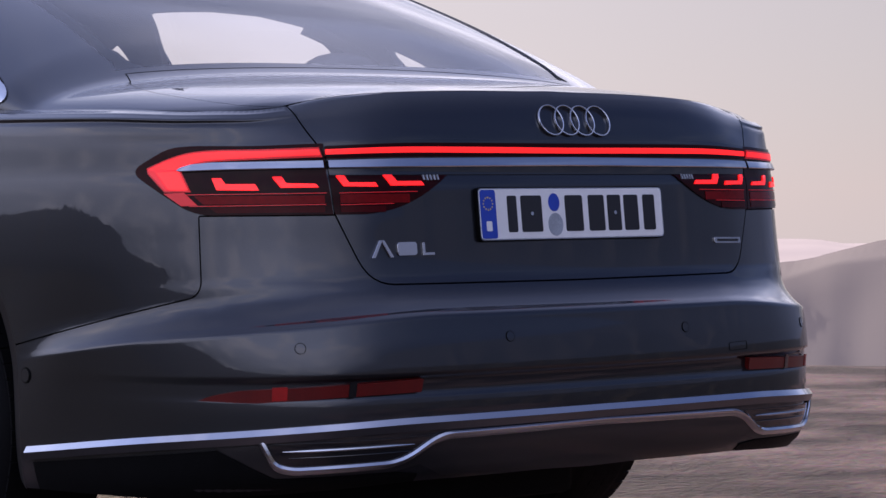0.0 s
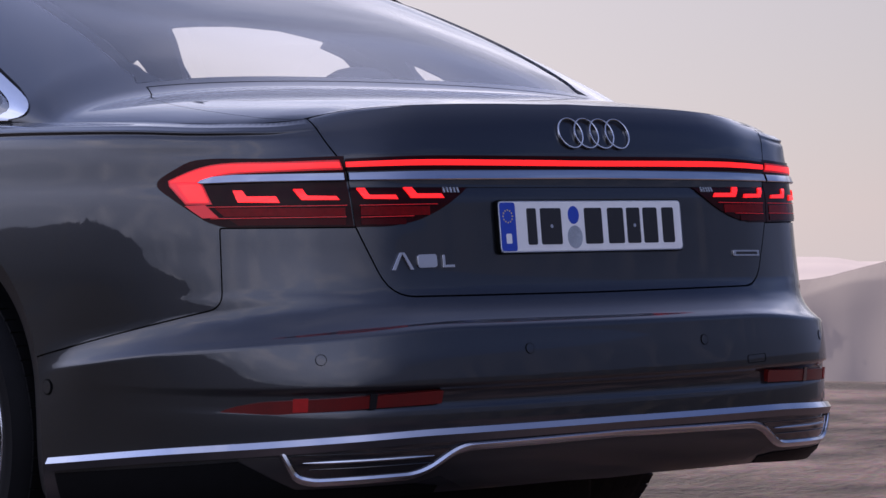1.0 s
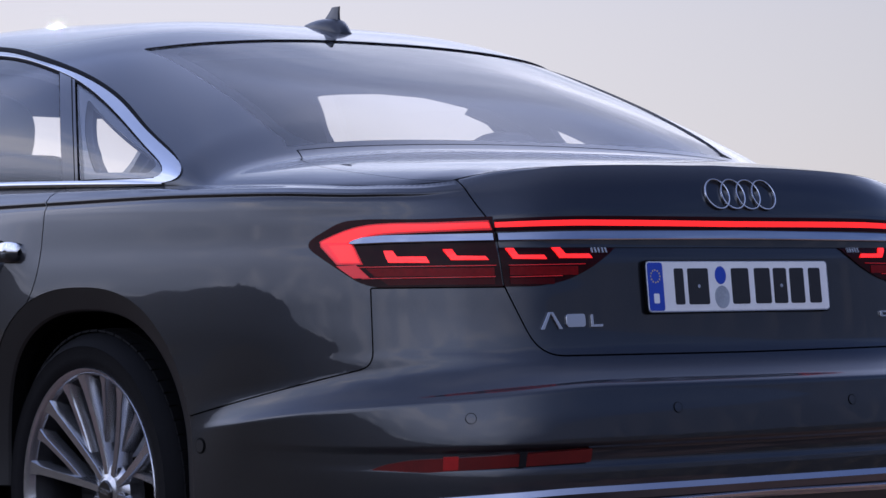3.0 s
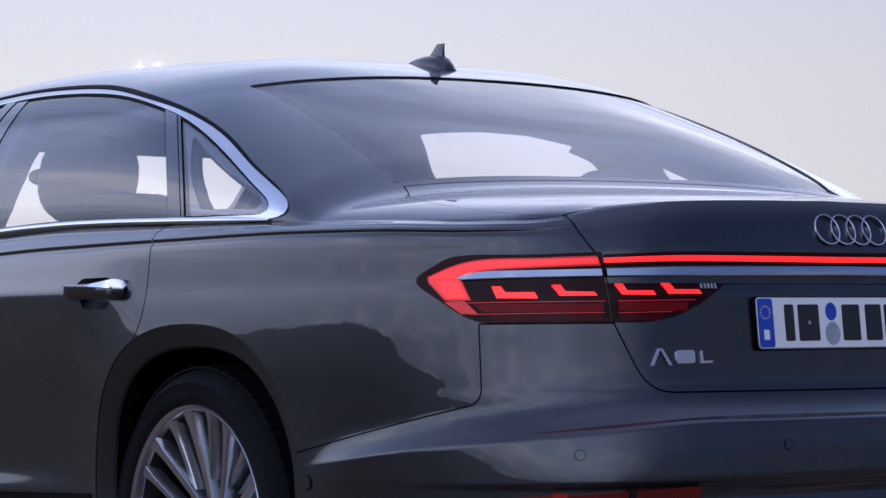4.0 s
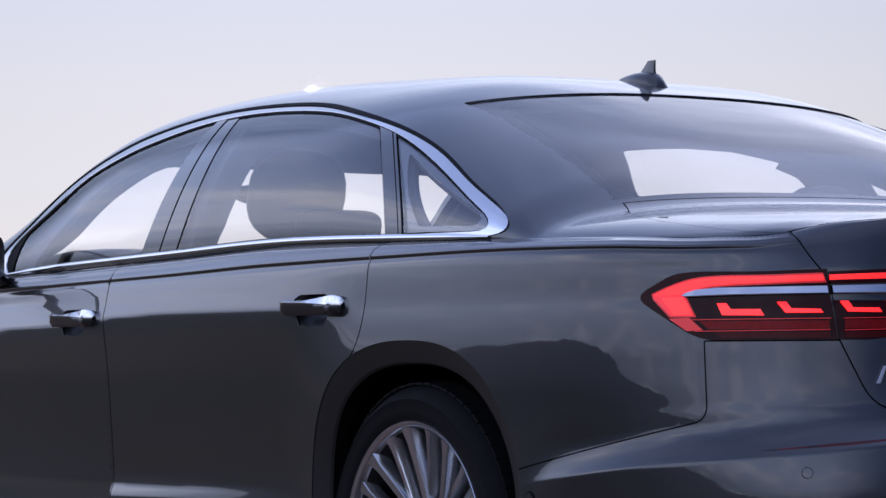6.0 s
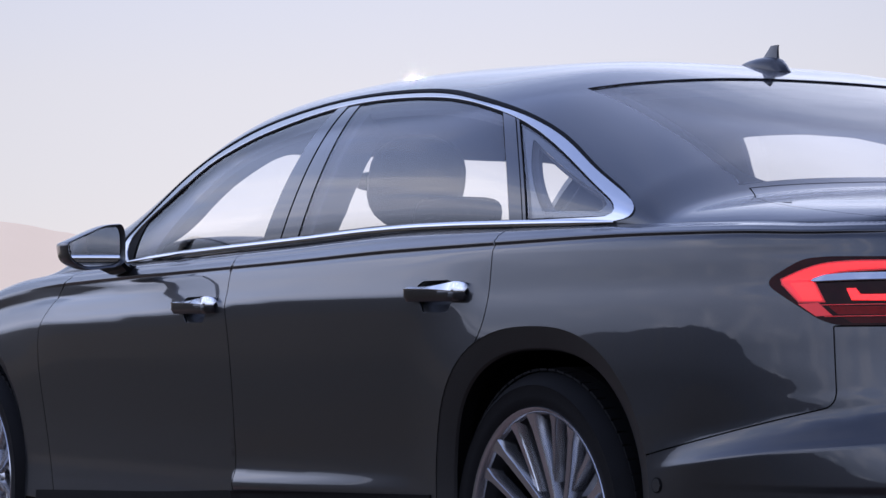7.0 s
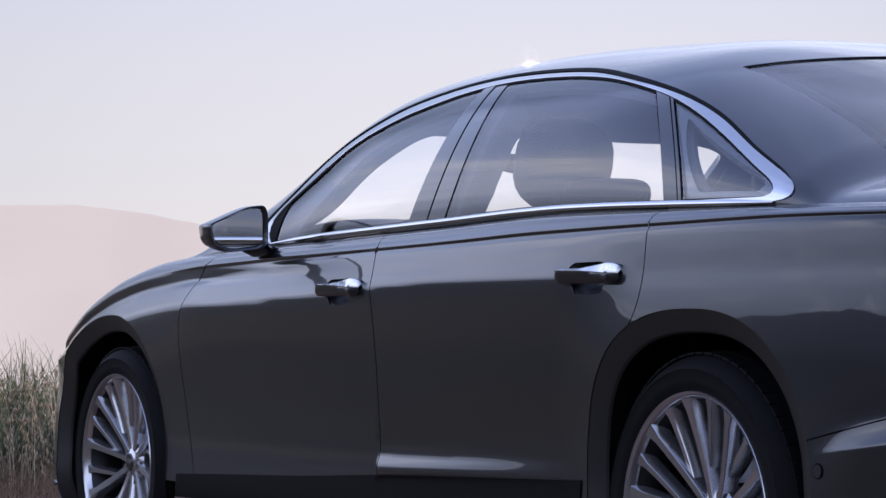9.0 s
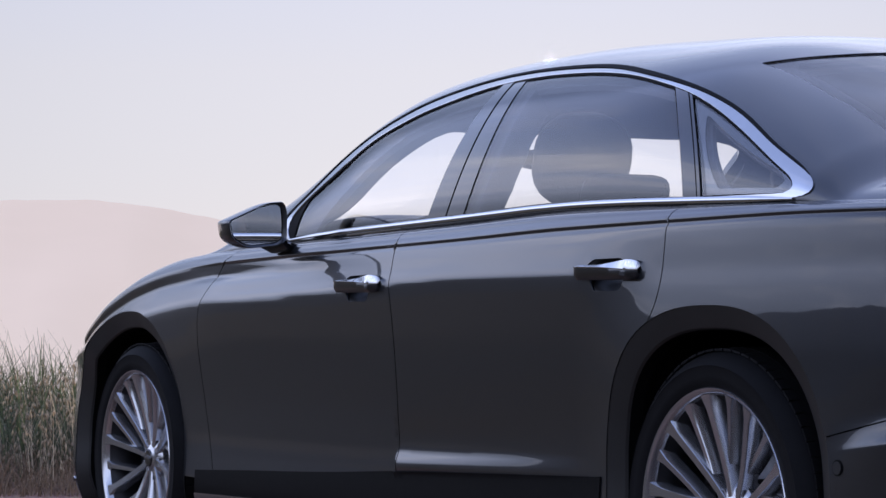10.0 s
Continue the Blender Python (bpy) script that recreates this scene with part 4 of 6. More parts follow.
def lid_lip():
    """The folded edge between the upright face of the boot lid and its top."""
    s = np.linspace(-.708, .708, 61)
    face = tub(s, np.full(61, .9975))
    line = np.array(LID_REAR + mirror_v(LID_REAR)[::-1][1:])
    top = shell(line[:, 0], line[:, 1])
    top = top[np.argsort(top[:, 0])]
    over = np.stack([face[:, 0]] + [np.interp(face[:, 0], top[:, 0], top[:, i]) for i in (1, 2)], 1)
    over[:, 2] = np.maximum(over[:, 2] - .0008, face[:, 2])
    rows = [face + (over - face) * k for k in (0, .5, 1)] + [over + np.array([0, .02, -.001])]
    f = [(r * 61 + i, r * 61 + i + 1, (r + 1) * 61 + i + 1, (r + 1) * 61 + i) for r in range(3) for i in range(60)]
    linked("lid_lip", mesh_of("lid_lip", np.vstack(rows), f, [PAINT]), lid)


lid_lip()
panel("bonnet", shell, [(2.805, 0), (2.805, 2), (3.60, 2), (3.97, 1.55), (3.97, .45), (3.60, 0)], PAINT, car, gap=.002, step=.03)


def pane(name, poly, mat, parent, lift=-.004, gap=.003, step=.03):
    ob = panel(name, shell, poly, mat, parent, gap=gap, lift=lift, thick=.004, back=GLASS_INNER, step=step)
    ob.visible_shadow = False
    return ob


rear_window = pane("rear_window", REAR_GLASS, GLASS_REAR, car, gap=.004)
panel("window_seal", shell, REAR_GLASS, GLOSS, rear_window, "black rubber seal", holes=[inset(dense(REAR_GLASS, .02), .0030)], lift=.0, thick=.016, step=.02)
half_clear = flow([(.203, 1.0), (.190, .904), (.196, .80), (.213, .738)], 12) + rounded([(.216, .725), (.200, .700), (.098, .695)], [0, .012, 0]) + flow([(-.038, .680), (-.155, .669), (-.274, .655)], 10) + rounded([(-.315, .645), (-.350, .640), (-.352, .70)], [0, .014, 0]) + [(-.353, 1.0)]
panel("blacked_border", shell, inset(dense(REAR_GLASS, .02), .004), BLACK, rear_window, "black border print", holes=[half_clear + mirror_v(half_clear)[::-1][1:-1]], lift=-.0095, thick=.003, step=.02)
pane("windscreen", WINDSCREEN, GLASS_CLEAR, car)
rev = lambda line: (line[1], line[0])
QUARTER_PRINT = rounded([(.222, .390), (.050, .072), (-.160, .095), (-.178, .150), (-.148, .202)], [.012, .014, .015, .015, .01])
QUARTER_OPEN = inset(dense(QUARTER_PRINT, .02), .004)


def lean(v):
    """How far ahead the rear edge of the rear door's window stands at height v."""
    return .108 + .022 * v + 1.047 * v * v


def b_front(v):
    """The bowed front edge, seam and rear edge of the middle pillar."""
    return 1.356 - .55 * v + .78 * v * v


def b_seam(v):
    return 1.255 - .50 * v + .85 * v * v


def b_rear(v):
    return 1.165 - .50 * v + .95 * v * v


def cut(poly, off, ahead, line=lean):
    """The part of an outline ahead of (or behind) such an edge, moved by off."""
    flat = [(y - line(v) - off, v) for y, v in dense(poly, .02)]
    kept = clip(flat, (0, .7), (0, -.1)) if ahead else clip(flat, (0, -.1), (0, .7))
    return [(y + line(v) + off, v) for y, v in dense(kept, .02)]


for side, (fd, rd) in enumerate(zip(front_doors, rear_doors)):
    m = (lambda p: p) if side == 0 else mirror_v
    k, kb, kf = .33 * side, .40 * side, .345 * side
    trim = panel("window_trim", shell, m(DLO_OUT), CHROME, car, "polished chrome window surround", holes=[m(DLO_IN)], lift=.003, thick=.012, step=.012, round_edge=.004)
    panel("window_rubber", shell, m(DLO_IN), RUBBER, trim, "black rubber lip", holes=[m(inset(dense(DLO_IN, .015), .0075))], lift=-.0015, thick=.008, step=.015)
    panel("corner_seal", shell, m(rounded([(2.152, .024), (2.170, .130), (2.138, .194), (2.092, .216), (2.106, .165), (2.126, .024)], .008)), RUBBER, fd, "black rubber corner of the window", lift=-.0012, thick=.008, step=.012)
    edge = np.array([p for p in DLO_OUT if p[1] > .05 and p[0] > -.27])
    mid = np.array([.9, .1])
    dirs = (edge - mid) / np.linalg.norm(edge - mid, axis=1, keepdims=True) * np.interp(edge[:, :1], (-.27, -.2, .2, .6, 1.0), (.08, .9, 1.0, .9, 1.0))
    panel("roof_seal", shell, m([tuple(p) for p in edge - dirs * .012] + [tuple(p) for p in (edge + dirs * .007)[::-1]]), RUBBER, car, "black roof edge seal", lift=.0052, thick=.006, step=.012)
    pane("door_window", m(cut(DLO_IN, kf, True, b_front)), GLASS, fd)
    pane("door_window", m(cut(cut(DLO_IN, kb, False, b_rear), k + .062, True)), GLASS, rd)
    quarter = cut(DLO_IN, k - .010, False)
    qw = pane("quarter_window", m(quarter), GLASS, car)
    panel("blacked_border", shell, m(inset(dense(quarter, .02), .004)), GLOSS, qw, "black border print", holes=[m([(y + k, v) for y, v in QUARTER_PRINT])], lift=-.010, thick=.004, step=.02)
    panel("pillar_cover", shell, m(cut(cut(DLO_IN, kf, False, b_front), kb, True, b_seam)), GLOSS, fd, "gloss black pillar cover", gap=.002, lift=.0, thick=.01)
    panel("pillar_cover", shell, m(cut(cut(DLO_IN, kb, False, b_seam), kb, True, b_rear)), GLOSS, rd, "gloss black pillar cover", gap=.002, lift=-.002, thick=.01)
    panel("window_divider", shell, m(cut(cut(DLO_IN, k + .062, False), k + .006, True)), GLOSS, rd, gap=.002, lift=-.001, thick=.012)
    panel("window_divider", shell, m(cut(cut(DLO_IN, k + .006, False), k - .010, True)), GLOSS, car, gap=.002, lift=-.001, thick=.012)

# the lining inside: deep pillars, roof rails, headlining
def openings(side):
    """The clear openings of the windows of one side, inside the cabin."""
    k = .27 * side
    front = inset(dense(cut(FRONT_CLEAR, .010 + .35 * side, True, b_front), .02), .006)
    rear = inset(dense(cut(cut(DLO_IN, k - .010, False, b_rear), k + .062, True), .02), .006)
    if side:
        return [mirror_v(q) for q in (front, FAR_REAR, FAR_QUARTER)]
    return [front, rear, QUARTER_OPEN]


FAR_REAR = rounded([(1.50, .02), (1.480, .30), (1.448, .41), (1.380, .550), (1.345, .580), (1.231, .575), (1.071, .562), (.890, .527), (.745, .460), (.715, .375), (.690, .293), (.640, .02)], .012)
FAR_QUARTER = [(.460, .355), (.450, .19), (.240, .19), (.350, .285), (.405, .320)]
SCREEN_OPEN = flow([(2.105, 1.0), (2.106, .860), (2.086, .780), (2.150, .716), (2.229, .673), (2.35, .647), (2.54, .630), (2.656, .553)], 24) + [(2.80, .486), (2.82, .764), (2.82, 1.0)]
SCREEN_FAR = flow([(2.105, 1.0), (2.106, .86), (2.070, .74), (2.095, .63), (2.19, .57), (2.35, .53), (2.54, .51), (2.656, .49)], 24) + [(2.80, .49), (2.82, .8), (2.82, 1.0)]
LINING = [(-.42, .04), (-.42, 1.96), (2.76, 1.96), (2.76, .04)]
GLASS_OPEN = inset(dense(REAR_GLASS, .02), -.010)
panel("headlining", shell, LINING, LINER, car, "grey cloth lining of roof and pillars", lift=-.031, thick=.018, back=LINER, step=.03,
      holes=openings(0) + openings(1) + [GLASS_OPEN, SCREEN_OPEN + mirror_v(SCREEN_FAR)[::-1][1:-1]])

for side, m in enumerate(((lambda p: p), mirror_v)):
    k, kb, kf = .33 * side, .40 * side, .345 * side
    panel("pillar_trim", shell, m([(b_front(v) + kf - .004, v) for v in (.01, .15, .3, .45, .60)] + [(b_rear(v) + kb + .004, v) for v in (.60, .45, .3, .15, .01)]), LINER, car, "grey cloth pillar trim", lift=-.012, thick=.03 if side else .10, back=LINER, step=.04)
    panel("pillar_trim", shell, m([(lean(v) + k + .055 - .03 * side, v) for v in (.01, .12, .24, .36, .48)] + [(lean(v) + k, v) for v in (.45, .33, .22, .11, .01)]), LINER, car, "grey cloth pillar trim", lift=-.014, thick=.07, back=LINER, step=.04)

# ---- tail lamps ----
LAMP = rounded([(1.084, .878), (.996, .925), (.944, .929), (.0, .9185), (.0, .868), (.324, .872), (.393, .828), (.46, .802), (.53, .792), (.934, .792)],
               [.035, .05, .02, 0, 0, .0, .03, .04, .02, .04])
CUT = ((.613, .78), (.637, .95))
WING_LAMP, LID_LAMP = clip(LAMP, *rev(CUT)), clip(LAMP, *CUT)
LID_LAMP = [p for p in LID_LAMP if p[0] > .001]
L_ELEMENTS = [[(.899, .863), (.879, .863), (.869, .852), (.804, .852), (.795, .840), (.887, .841)], [(.764, .864), (.742, .864), (.730, .853), (.658, .852), (.650, .845), (.744, .845)],
              [(.605, .865), (.585, .865), (.576, .854), (.513, .854), (.507, .846), (.589, .847)], [(.491, .867), (.470, .867), (.460, .856), (.399, .856), (.392, .848), (.475, .848)]]
bar_lamp = panel("tail_lamp", tub, [(.0, .9215)] + [p for p in LID_LAMP if p[1] > .9] + [(.62, .868), (.324, .868), (-.324, .868), (-.62, .868)] + [p for p in mirror_s(LID_LAMP)[::-1] if p[1] > .9], GLOSS, car, "gloss black lamp band across the boot lid", lift=.003, thick=.01, step=.015, gap=.001)
panel("light_bar", tub, [(.629, .9142), (0, .9104), (-.629, .9142), (-.628, .9058), (0, .9026), (.628, .9058)], LIGHT_RED, bar_lamp, "lit red light bar", lift=.006, thick=.004, step=.012)
panel("lamp_edge", tub, [(.629, .9195), (0, .9165), (-.629, .9195), (-.629, .9152), (0, .9114), (.629, .9152)], LAMP_BACK, bar_lamp, lift=.0055, thick=.003)
panel("lamp_edge", tub, [(.628, .9050), (0, .9020), (-.628, .9050), (-.628, .8985), (0, .8975), (.628, .8985)], LAMP_BACK, bar_lamp, lift=.0055, thick=.003)


def outward(s, z):
    p, nn = tub(s, z), surface_normal(tub, s, z)
    nn[(nn * (p - np.array([0, .8, .4]))).sum(1) < 0] *= -1
    return p, nn


def flush(s, z):
    """The bumper's face carried straight over its groove."""
    s, z = np.asarray(s, float), np.asarray(z, float)
    k = np.clip((z - .432) / .058, 0, 1)[..., None]
    a, b = tub(s, np.full_like(z, .432)), tub(s, np.full_like(z, .490))
    return a * (1 - k) + b * k


def blade(sections, parent, sd=1):
    """A chrome blade along the lamps, its face leaning back; sections: s, lower and upper edge."""
    q = np.array(sections)
    k = np.linspace(0, len(q) - 1, 8 * (len(q) - 1) + 1)
    s, lo, hi = (np.interp(k, np.arange(len(q)), q[:, i]) for i in range(3))
    rows = []
    for h, o in ((1.0, .002), (1.0, .0075), (.86, .0088), (.12, .0125), (0.0, .0115), (0.0, .002)):
        p, nn = outward(s * sd, lo + (hi - lo) * h)
        rows.append(p + nn * o)
    n = len(s)
    f = [(r * n + i, r * n + i + 1, (r + 1) * n + i + 1, (r + 1) * n + i) for r in range(5) for i in range(n - 1)]
    ob = linked("chrome_blade", mesh_of("chrome_blade", np.vstack(rows), f, [CHROME]), parent, "polished chrome blade")
    ob.data.set_sharp_from_angle(angle=radians(30))


blade([(-.624, .881, .8955), (0, .883, .897), (.624, .881, .8955)], bar_lamp)
for sd in (1, -1):
    m = (lambda p: p) if sd == 1 else mirror_s
    wing = panel("tail_lamp", tub, m(WING_LAMP), LAMP_BACK, car, "dark red wrap-around tail lamp, lit", lift=.003, thick=.012, gap=.001, step=.012, round_edge=.004)
    low = panel("tail_lamp", tub, m(rounded([(.613, .792), (.53, .792), (.46, .802), (.393, .828), (.324, .868), (.623, .868)], [0, .02, .04, .03, 0, 0])), LAMP_BACK, car, "dark red inner tail lamp, lit", lift=.003, thick=.012, gap=.001, step=.012)
    panel("light_bar", tub, m(flow([(.648, .9138), (.803, .9150), (.905, .9142), (.955, .9090), (1.016, .8895), (1.036, .8812)], 24) + [(.975, .881)] + flow([(.964, .886), (.935, .8955), (.885, .9015), (.802, .9045), (.644, .9058)], 14)), LIGHT_RED, wing, "lit red light bar", lift=.006, thick=.004, step=.012)
    panel("light_hook", tub, m([(1.018, .8752), (.970, .877), (.949, .842), (.988, .842)]), LIGHT_RED, wing, "lit red lamp hook", lift=.006, thick=.004, step=.01)
    panel("light_edge", tub, m(inset(dense(flow([(.648, .9138), (.803, .9150), (.905, .9142), (.955, .9090), (1.016, .8895), (1.036, .8812)], 24) + [(1.034, .8752), (.996, .842), (.949, .842), (.970, .877), (.975, .881)] + flow([(.964, .886), (.935, .8955), (.885, .9015), (.802, .9045), (.644, .9058)], 14), .01), -.0012)), LIGHT_SOFT, wing, lift=.0054, thick=.003, step=.012)
    panel("lens_glow", tub, m(inset(dense(flow([(.648, .9138), (.803, .9150), (.905, .9142), (.955, .9090), (1.016, .8895), (1.036, .8812)], 24) + [(1.034, .8752), (.996, .842), (.949, .842), (.970, .877), (.975, .881)] + flow([(.964, .886), (.935, .8955), (.885, .9015), (.802, .9045), (.644, .9058)], 14), .01), -.0045)), LIGHT_RIM, wing, lift=.0045, thick=.002, step=.012)
    panel("light_glimmer", tub, m([(.999, .835), (.956, .837), (.926, .812), (.960, .811)]), LIGHT_DIM, wing, lift=.0055, thick=.003, step=.01)
    for poly in L_ELEMENTS[:2]:
        panel("light_element", tub, m(poly), LIGHT_RED, wing, lift=.006, thick=.004, step=.01)
    for poly in L_ELEMENTS[2:]:
        panel("light_element", tub, m(poly), LIGHT_RED, low, lift=.006, thick=.004, step=.01)
    for z0, s0, s1, par in ((.833, .976, .632, wing), (.811, .943, .634, wing), (.835, .600, .41, low), (.812, .598, .47, low)):
        panel("lamp_line", tub, m([(s0, z0), (s1, z0 + .002), (s1, z0 + .0008), (s0, z0 - .0012)]), LIGHT_DIM, par, lift=.0052, thick=.003, step=.02)
    for za, zb, s0, s1, par in ((.830, .814, .935, .636, wing), (.809, .797, .905, .636, wing), (.832, .815, .598, .43, low), (.809, .797, .598, .49, low)):
        panel("lens_band", tub, m([(s0, za), (s1, za), (s1, zb), (s0 - (.0 if par is low else .02), zb)]), LAMP_RED if za > .82 else LAMP_DEEP, par, lift=.0042, thick=.002, step=.02)
    blade([(.637, .881, .8955), (.80, .8800, .8955), (.90, .8780, .8945), (.945, .8765, .8910), (.966, .8765, .8855), (.977, .8790, .8810)], wing, sd)
    for k in range(5):
        s0 = .352 + .009 * k
        panel("lamp_rib", tub, m([(s0, .867), (s0 + .004, .867), (s0 + .004, .8585), (s0, .8585)]), SEAL_GREY, low, lift=.0055, thick=.003, step=.01)
    # low reflectors
    refl = panel("reflector", flush, m(rounded([(.930, .430), (.883, .452), (.823, .463), (.461, .4755), (.463, .450), (.62, .446), (.767, .440)], [.004, .02, .02, .003, .003, 0, 0])), REFLECTOR, car, "dark red bumper reflector", lift=-.001, thick=.02, step=.012)
    panel("reflector_insert", flush, m([(.766, .468), (.738, .469), (.739, .443), (.767, .442)]), REFLECTOR_LIT, refl, "brighter red segment", lift=.0005, thick=.003, step=.008)
    panel("reflector_joint", flush, m([(.620, .475), (.605, .4755), (.607, .446), (.622, .445)]), GLOSS, refl, lift=.0008, thick=.003, step=.008)

# ---- lower bumper: chrome strip, exhaust trims, diffuser ----
STRIP = Curve((0, .404), (.47, .402), (.66, .396), (.852, .385), (1.343, .337), (1.40, .331))
strip_s = np.linspace(-1.345, 1.345, 120)


def strip_faces(name, lo, hi, out_lo, out_hi, mat, label):
    """A band along the bumper from height offset lo to hi, standing out as told."""
    rows = []
    for d, o in ((hi, -.004), (hi, out_hi), (lo, out_lo), (lo, -.004)):
        p = tub(strip_s, STRIP(np.abs(strip_s)) + d)
        nn = surface_normal(tub, strip_s, STRIP(np.abs(strip_s)) + d)
        nn[(nn * (p - np.array([0, .8, .4]))).sum(1) < 0] *= -1
        rows.append(p + nn * o)
    n = len(strip_s)
    f = [(r * n + i, r * n + i + 1, (r + 1) * n + i + 1, (r + 1) * n + i) for r in range(3) for i in range(n - 1)]
    ob = linked(name, mesh_of(name, np.vstack(rows), f, [mat], flat=False), bumper, label)
    ob.data.set_sharp_from_angle(angle=radians(25))


strip_faces("bumper_strip", -.0115, .0, .016, .0078, CHROME, "polished chrome bumper strip")
strip_faces("bumper_strip_lower", -.0265, -.0117, .010, .0155, SATIN_DARK, "dark satin lower face of the strip")
DIFF = [(.866, .352), (.80, .315), (.762, .297), (.512, .300), (.463, .311), (.40, .285), (0, .277)]
panel("diffuser", tub, [(.866, .355), (.45, .366), (0, .371), (-.45, .366), (-.866, .355)] + mirror_s(DIFF)[:-1] + DIFF[::-1], DIFFUSER, bumper, "dark grey diffuser panel", lift=.003, thick=.012, step=.02)
VALANCE = [(1.335, .306), (.868, .350), (.80, .312), (.762, .293), (.512, .296), (.46, .290), (.46, .276), (.52, .273), (1.0, .252), (1.325, .252)]
for outline in (VALANCE, mirror_s(VALANCE)):
    panel("lower_valance", tub, outline, BLACK, bumper, "black lower valance", lift=.002, thick=.008, step=.02)
TRIM_LINE = rounded([(.786, .359), (.762, .313), (.73, .305), (.51, .311), (.424, .360), (.0, .366)], [0, .02, .02, .035, .035, 0], 8)
line = TRIM_LINE + mirror_s(TRIM_LINE)[::-1][1:]
d = dense(line, .012)[:-1]
d = np.array(TRIM_LINE[:1] + [q for a, b in zip(line, line[1:]) for q in (np.array(a) + (np.array(b) - np.array(a)) * k / max(1, int(np.hypot(*(np.array(b) - np.array(a))) / .015)) for k in range(1, 1 + max(1, int(np.hypot(*(np.array(b) - np.array(a))) / .015))))])
pp, nn = tub(d[:, 0], d[:, 1]), surface_normal(tub, d[:, 0], d[:, 1])
nn[(nn * (pp - np.array([0, .8, .4]))).sum(1) < 0] *= -1
bm = bmesh.new()
nn = nn + np.array([0, 0, .9])
nn /= np.linalg.norm(nn, axis=1, keepdims=True)
sweep(bm, [Vector(p) for p in pp + nn * .008], [(-.0065, -.008), (.0065, -.008), (.0062, .002), (.003, .006), (-.003, .006), (-.0062, .002)], up=[Vector(v) for v in nn])
part("exhaust_trim", bm, CHROME, bumper, "polished chrome exhaust trim line")
for sd in (1, -1):
    m = (lambda p: p) if sd == 1 else mirror_s
    outlet = panel("exhaust_outlet", tub, m(rounded([(.775, .360), (.748, .314), (.515, .318), (.440, .364)], [.01, .02, .03, .01])), GLOSS, car, "gloss black exhaust outlet cover", lift=.0045, thick=.012, step=.015)
    for k, (z0, z1, t) in enumerate(((.347, .351, .0035), (.335, .339, .0015))):
        q = np.array([(.749 - k * .012 + (.483 - .749) * i / 14, z0 + (z1 - z0) * i / 14) for i in range(15)])
        q = np.array(m(q))
        p2, n2 = tub(q[:, 0], q[:, 1]), surface_normal(tub, q[:, 0], q[:, 1])
        n2[(n2 * (p2 - np.array([0, .8, .4]))).sum(1) < 0] *= -1
        bm = bmesh.new()
        sweep(bm, [Vector(v) for v in p2 + n2 * .006], ring_profile(t, 8), up=[Vector(v) for v in n2], scale=[min(1, .25 + .3 * min(i, 14 - i)) for i in range(15)])
        part("outlet_bar", bm, SATIN if k == 0 else GLOSS, outlet)
    # parking sensors and the tow cover
    for c in ((.714, .541), (.248, .550)):
        c = m([c])[0]
        panel("sensor_ring", tub, oval(c, .0108, .0108, 24, 2), BLACK, bumper, holes=[oval(c, .0098, .0098, 24, 2)], lift=.0012, thick=.003, step=.004)
        panel("parking_sensor", tub, oval(c, .0095, .0095, 20, 2), PAINT, bumper, lift=.0014, thick=.003, step=.006)
    c = m([(1.350, .477)])[0]
    panel("side_sensor", tub, oval(c, .013, .013, 24, 2), PAINT, bumper, lift=.003, thick=.004, step=.006)
    panel("side_sensor_ring", tub, oval(c, .0165, .0165, 24, 2), BLACK, bumper, holes=[oval(c, .0132, .0132, 24, 2)], lift=.001, thick=.003, step=.005)
tow = rounded([(-.384, .494), (-.447, .496), (-.447, .514), (-.384, .512)], .006)
panel("tow_cover_joint", tub, tow, BLACK, bumper, holes=[inset(dense(tow, .01), .0012)], lift=.0008, thick=.003, step=.01)

# ---- plate, emblem, badges ----
PLATE_C, PLATE_Z0, PLATE_Z1 = .003, .741, .838


def plate_space():
    a, b = tub(0.0, PLATE_Z0), tub(0.0, PLATE_Z1)
    up = Vector(b - a).normalized()
    o = Vector((a + b) / 2) + Vector((PLATE_C, 0, 0))
    right = Vector((1, 0, 0))
    out = right.cross(up)
    return Matrix(((right.x, up.x, out.x, o.x), (right.y, up.y, out.y, o.y), (right.z, up.z, out.z, o.z), (0, 0, 0, 1)))


def flat_part(name, poly, z0, z1, mat, parent, m, label="", bevel=0.0, holes=()):
    """A plate cut to a polygon, in the plane of m."""
    bm = bmesh.new()
    vs = [bm.verts.new((p[0], p[1], z1)) for p in poly]
    bm.faces.new(vs)
    r = bmesh.ops.extrude_face_region(bm, geom=bm.faces[:])
    bmesh.ops.translate(bm, vec=(0, 0, z0 - z1), verts=[v for v in r["geom"] if isinstance(v, bmesh.types.BMVert)])
    if bevel:
        top = [e for e in bm.edges if all(abs(v.co.z - z1) < 1e-6 for v in e.verts)]
        bmesh.ops.bevel(bm, geom=top, offset=bevel, segments=2, affect="EDGES", clamp_overlap=True)
    bm.transform(m)
    return part(name, bm, mat, parent, label)


PM = plate_space()
rect = lambda x0, y0, x1, y1: [(x0, y0), (x1, y0), (x1, y1), (x0, y1)]
plate = flat_part("number_plate", rounded(rect(-.262, -.0545, .262, .0545), .011), -.0035, .0045, BLACK, car, PM, "white number plate with a blue strip", .002)
flat_part("plate_rim", rounded(rect(-.2595, -.052, .2595, .052), .010), 0.0040, 0.0050, SATIN, plate, PM, "pale rim")
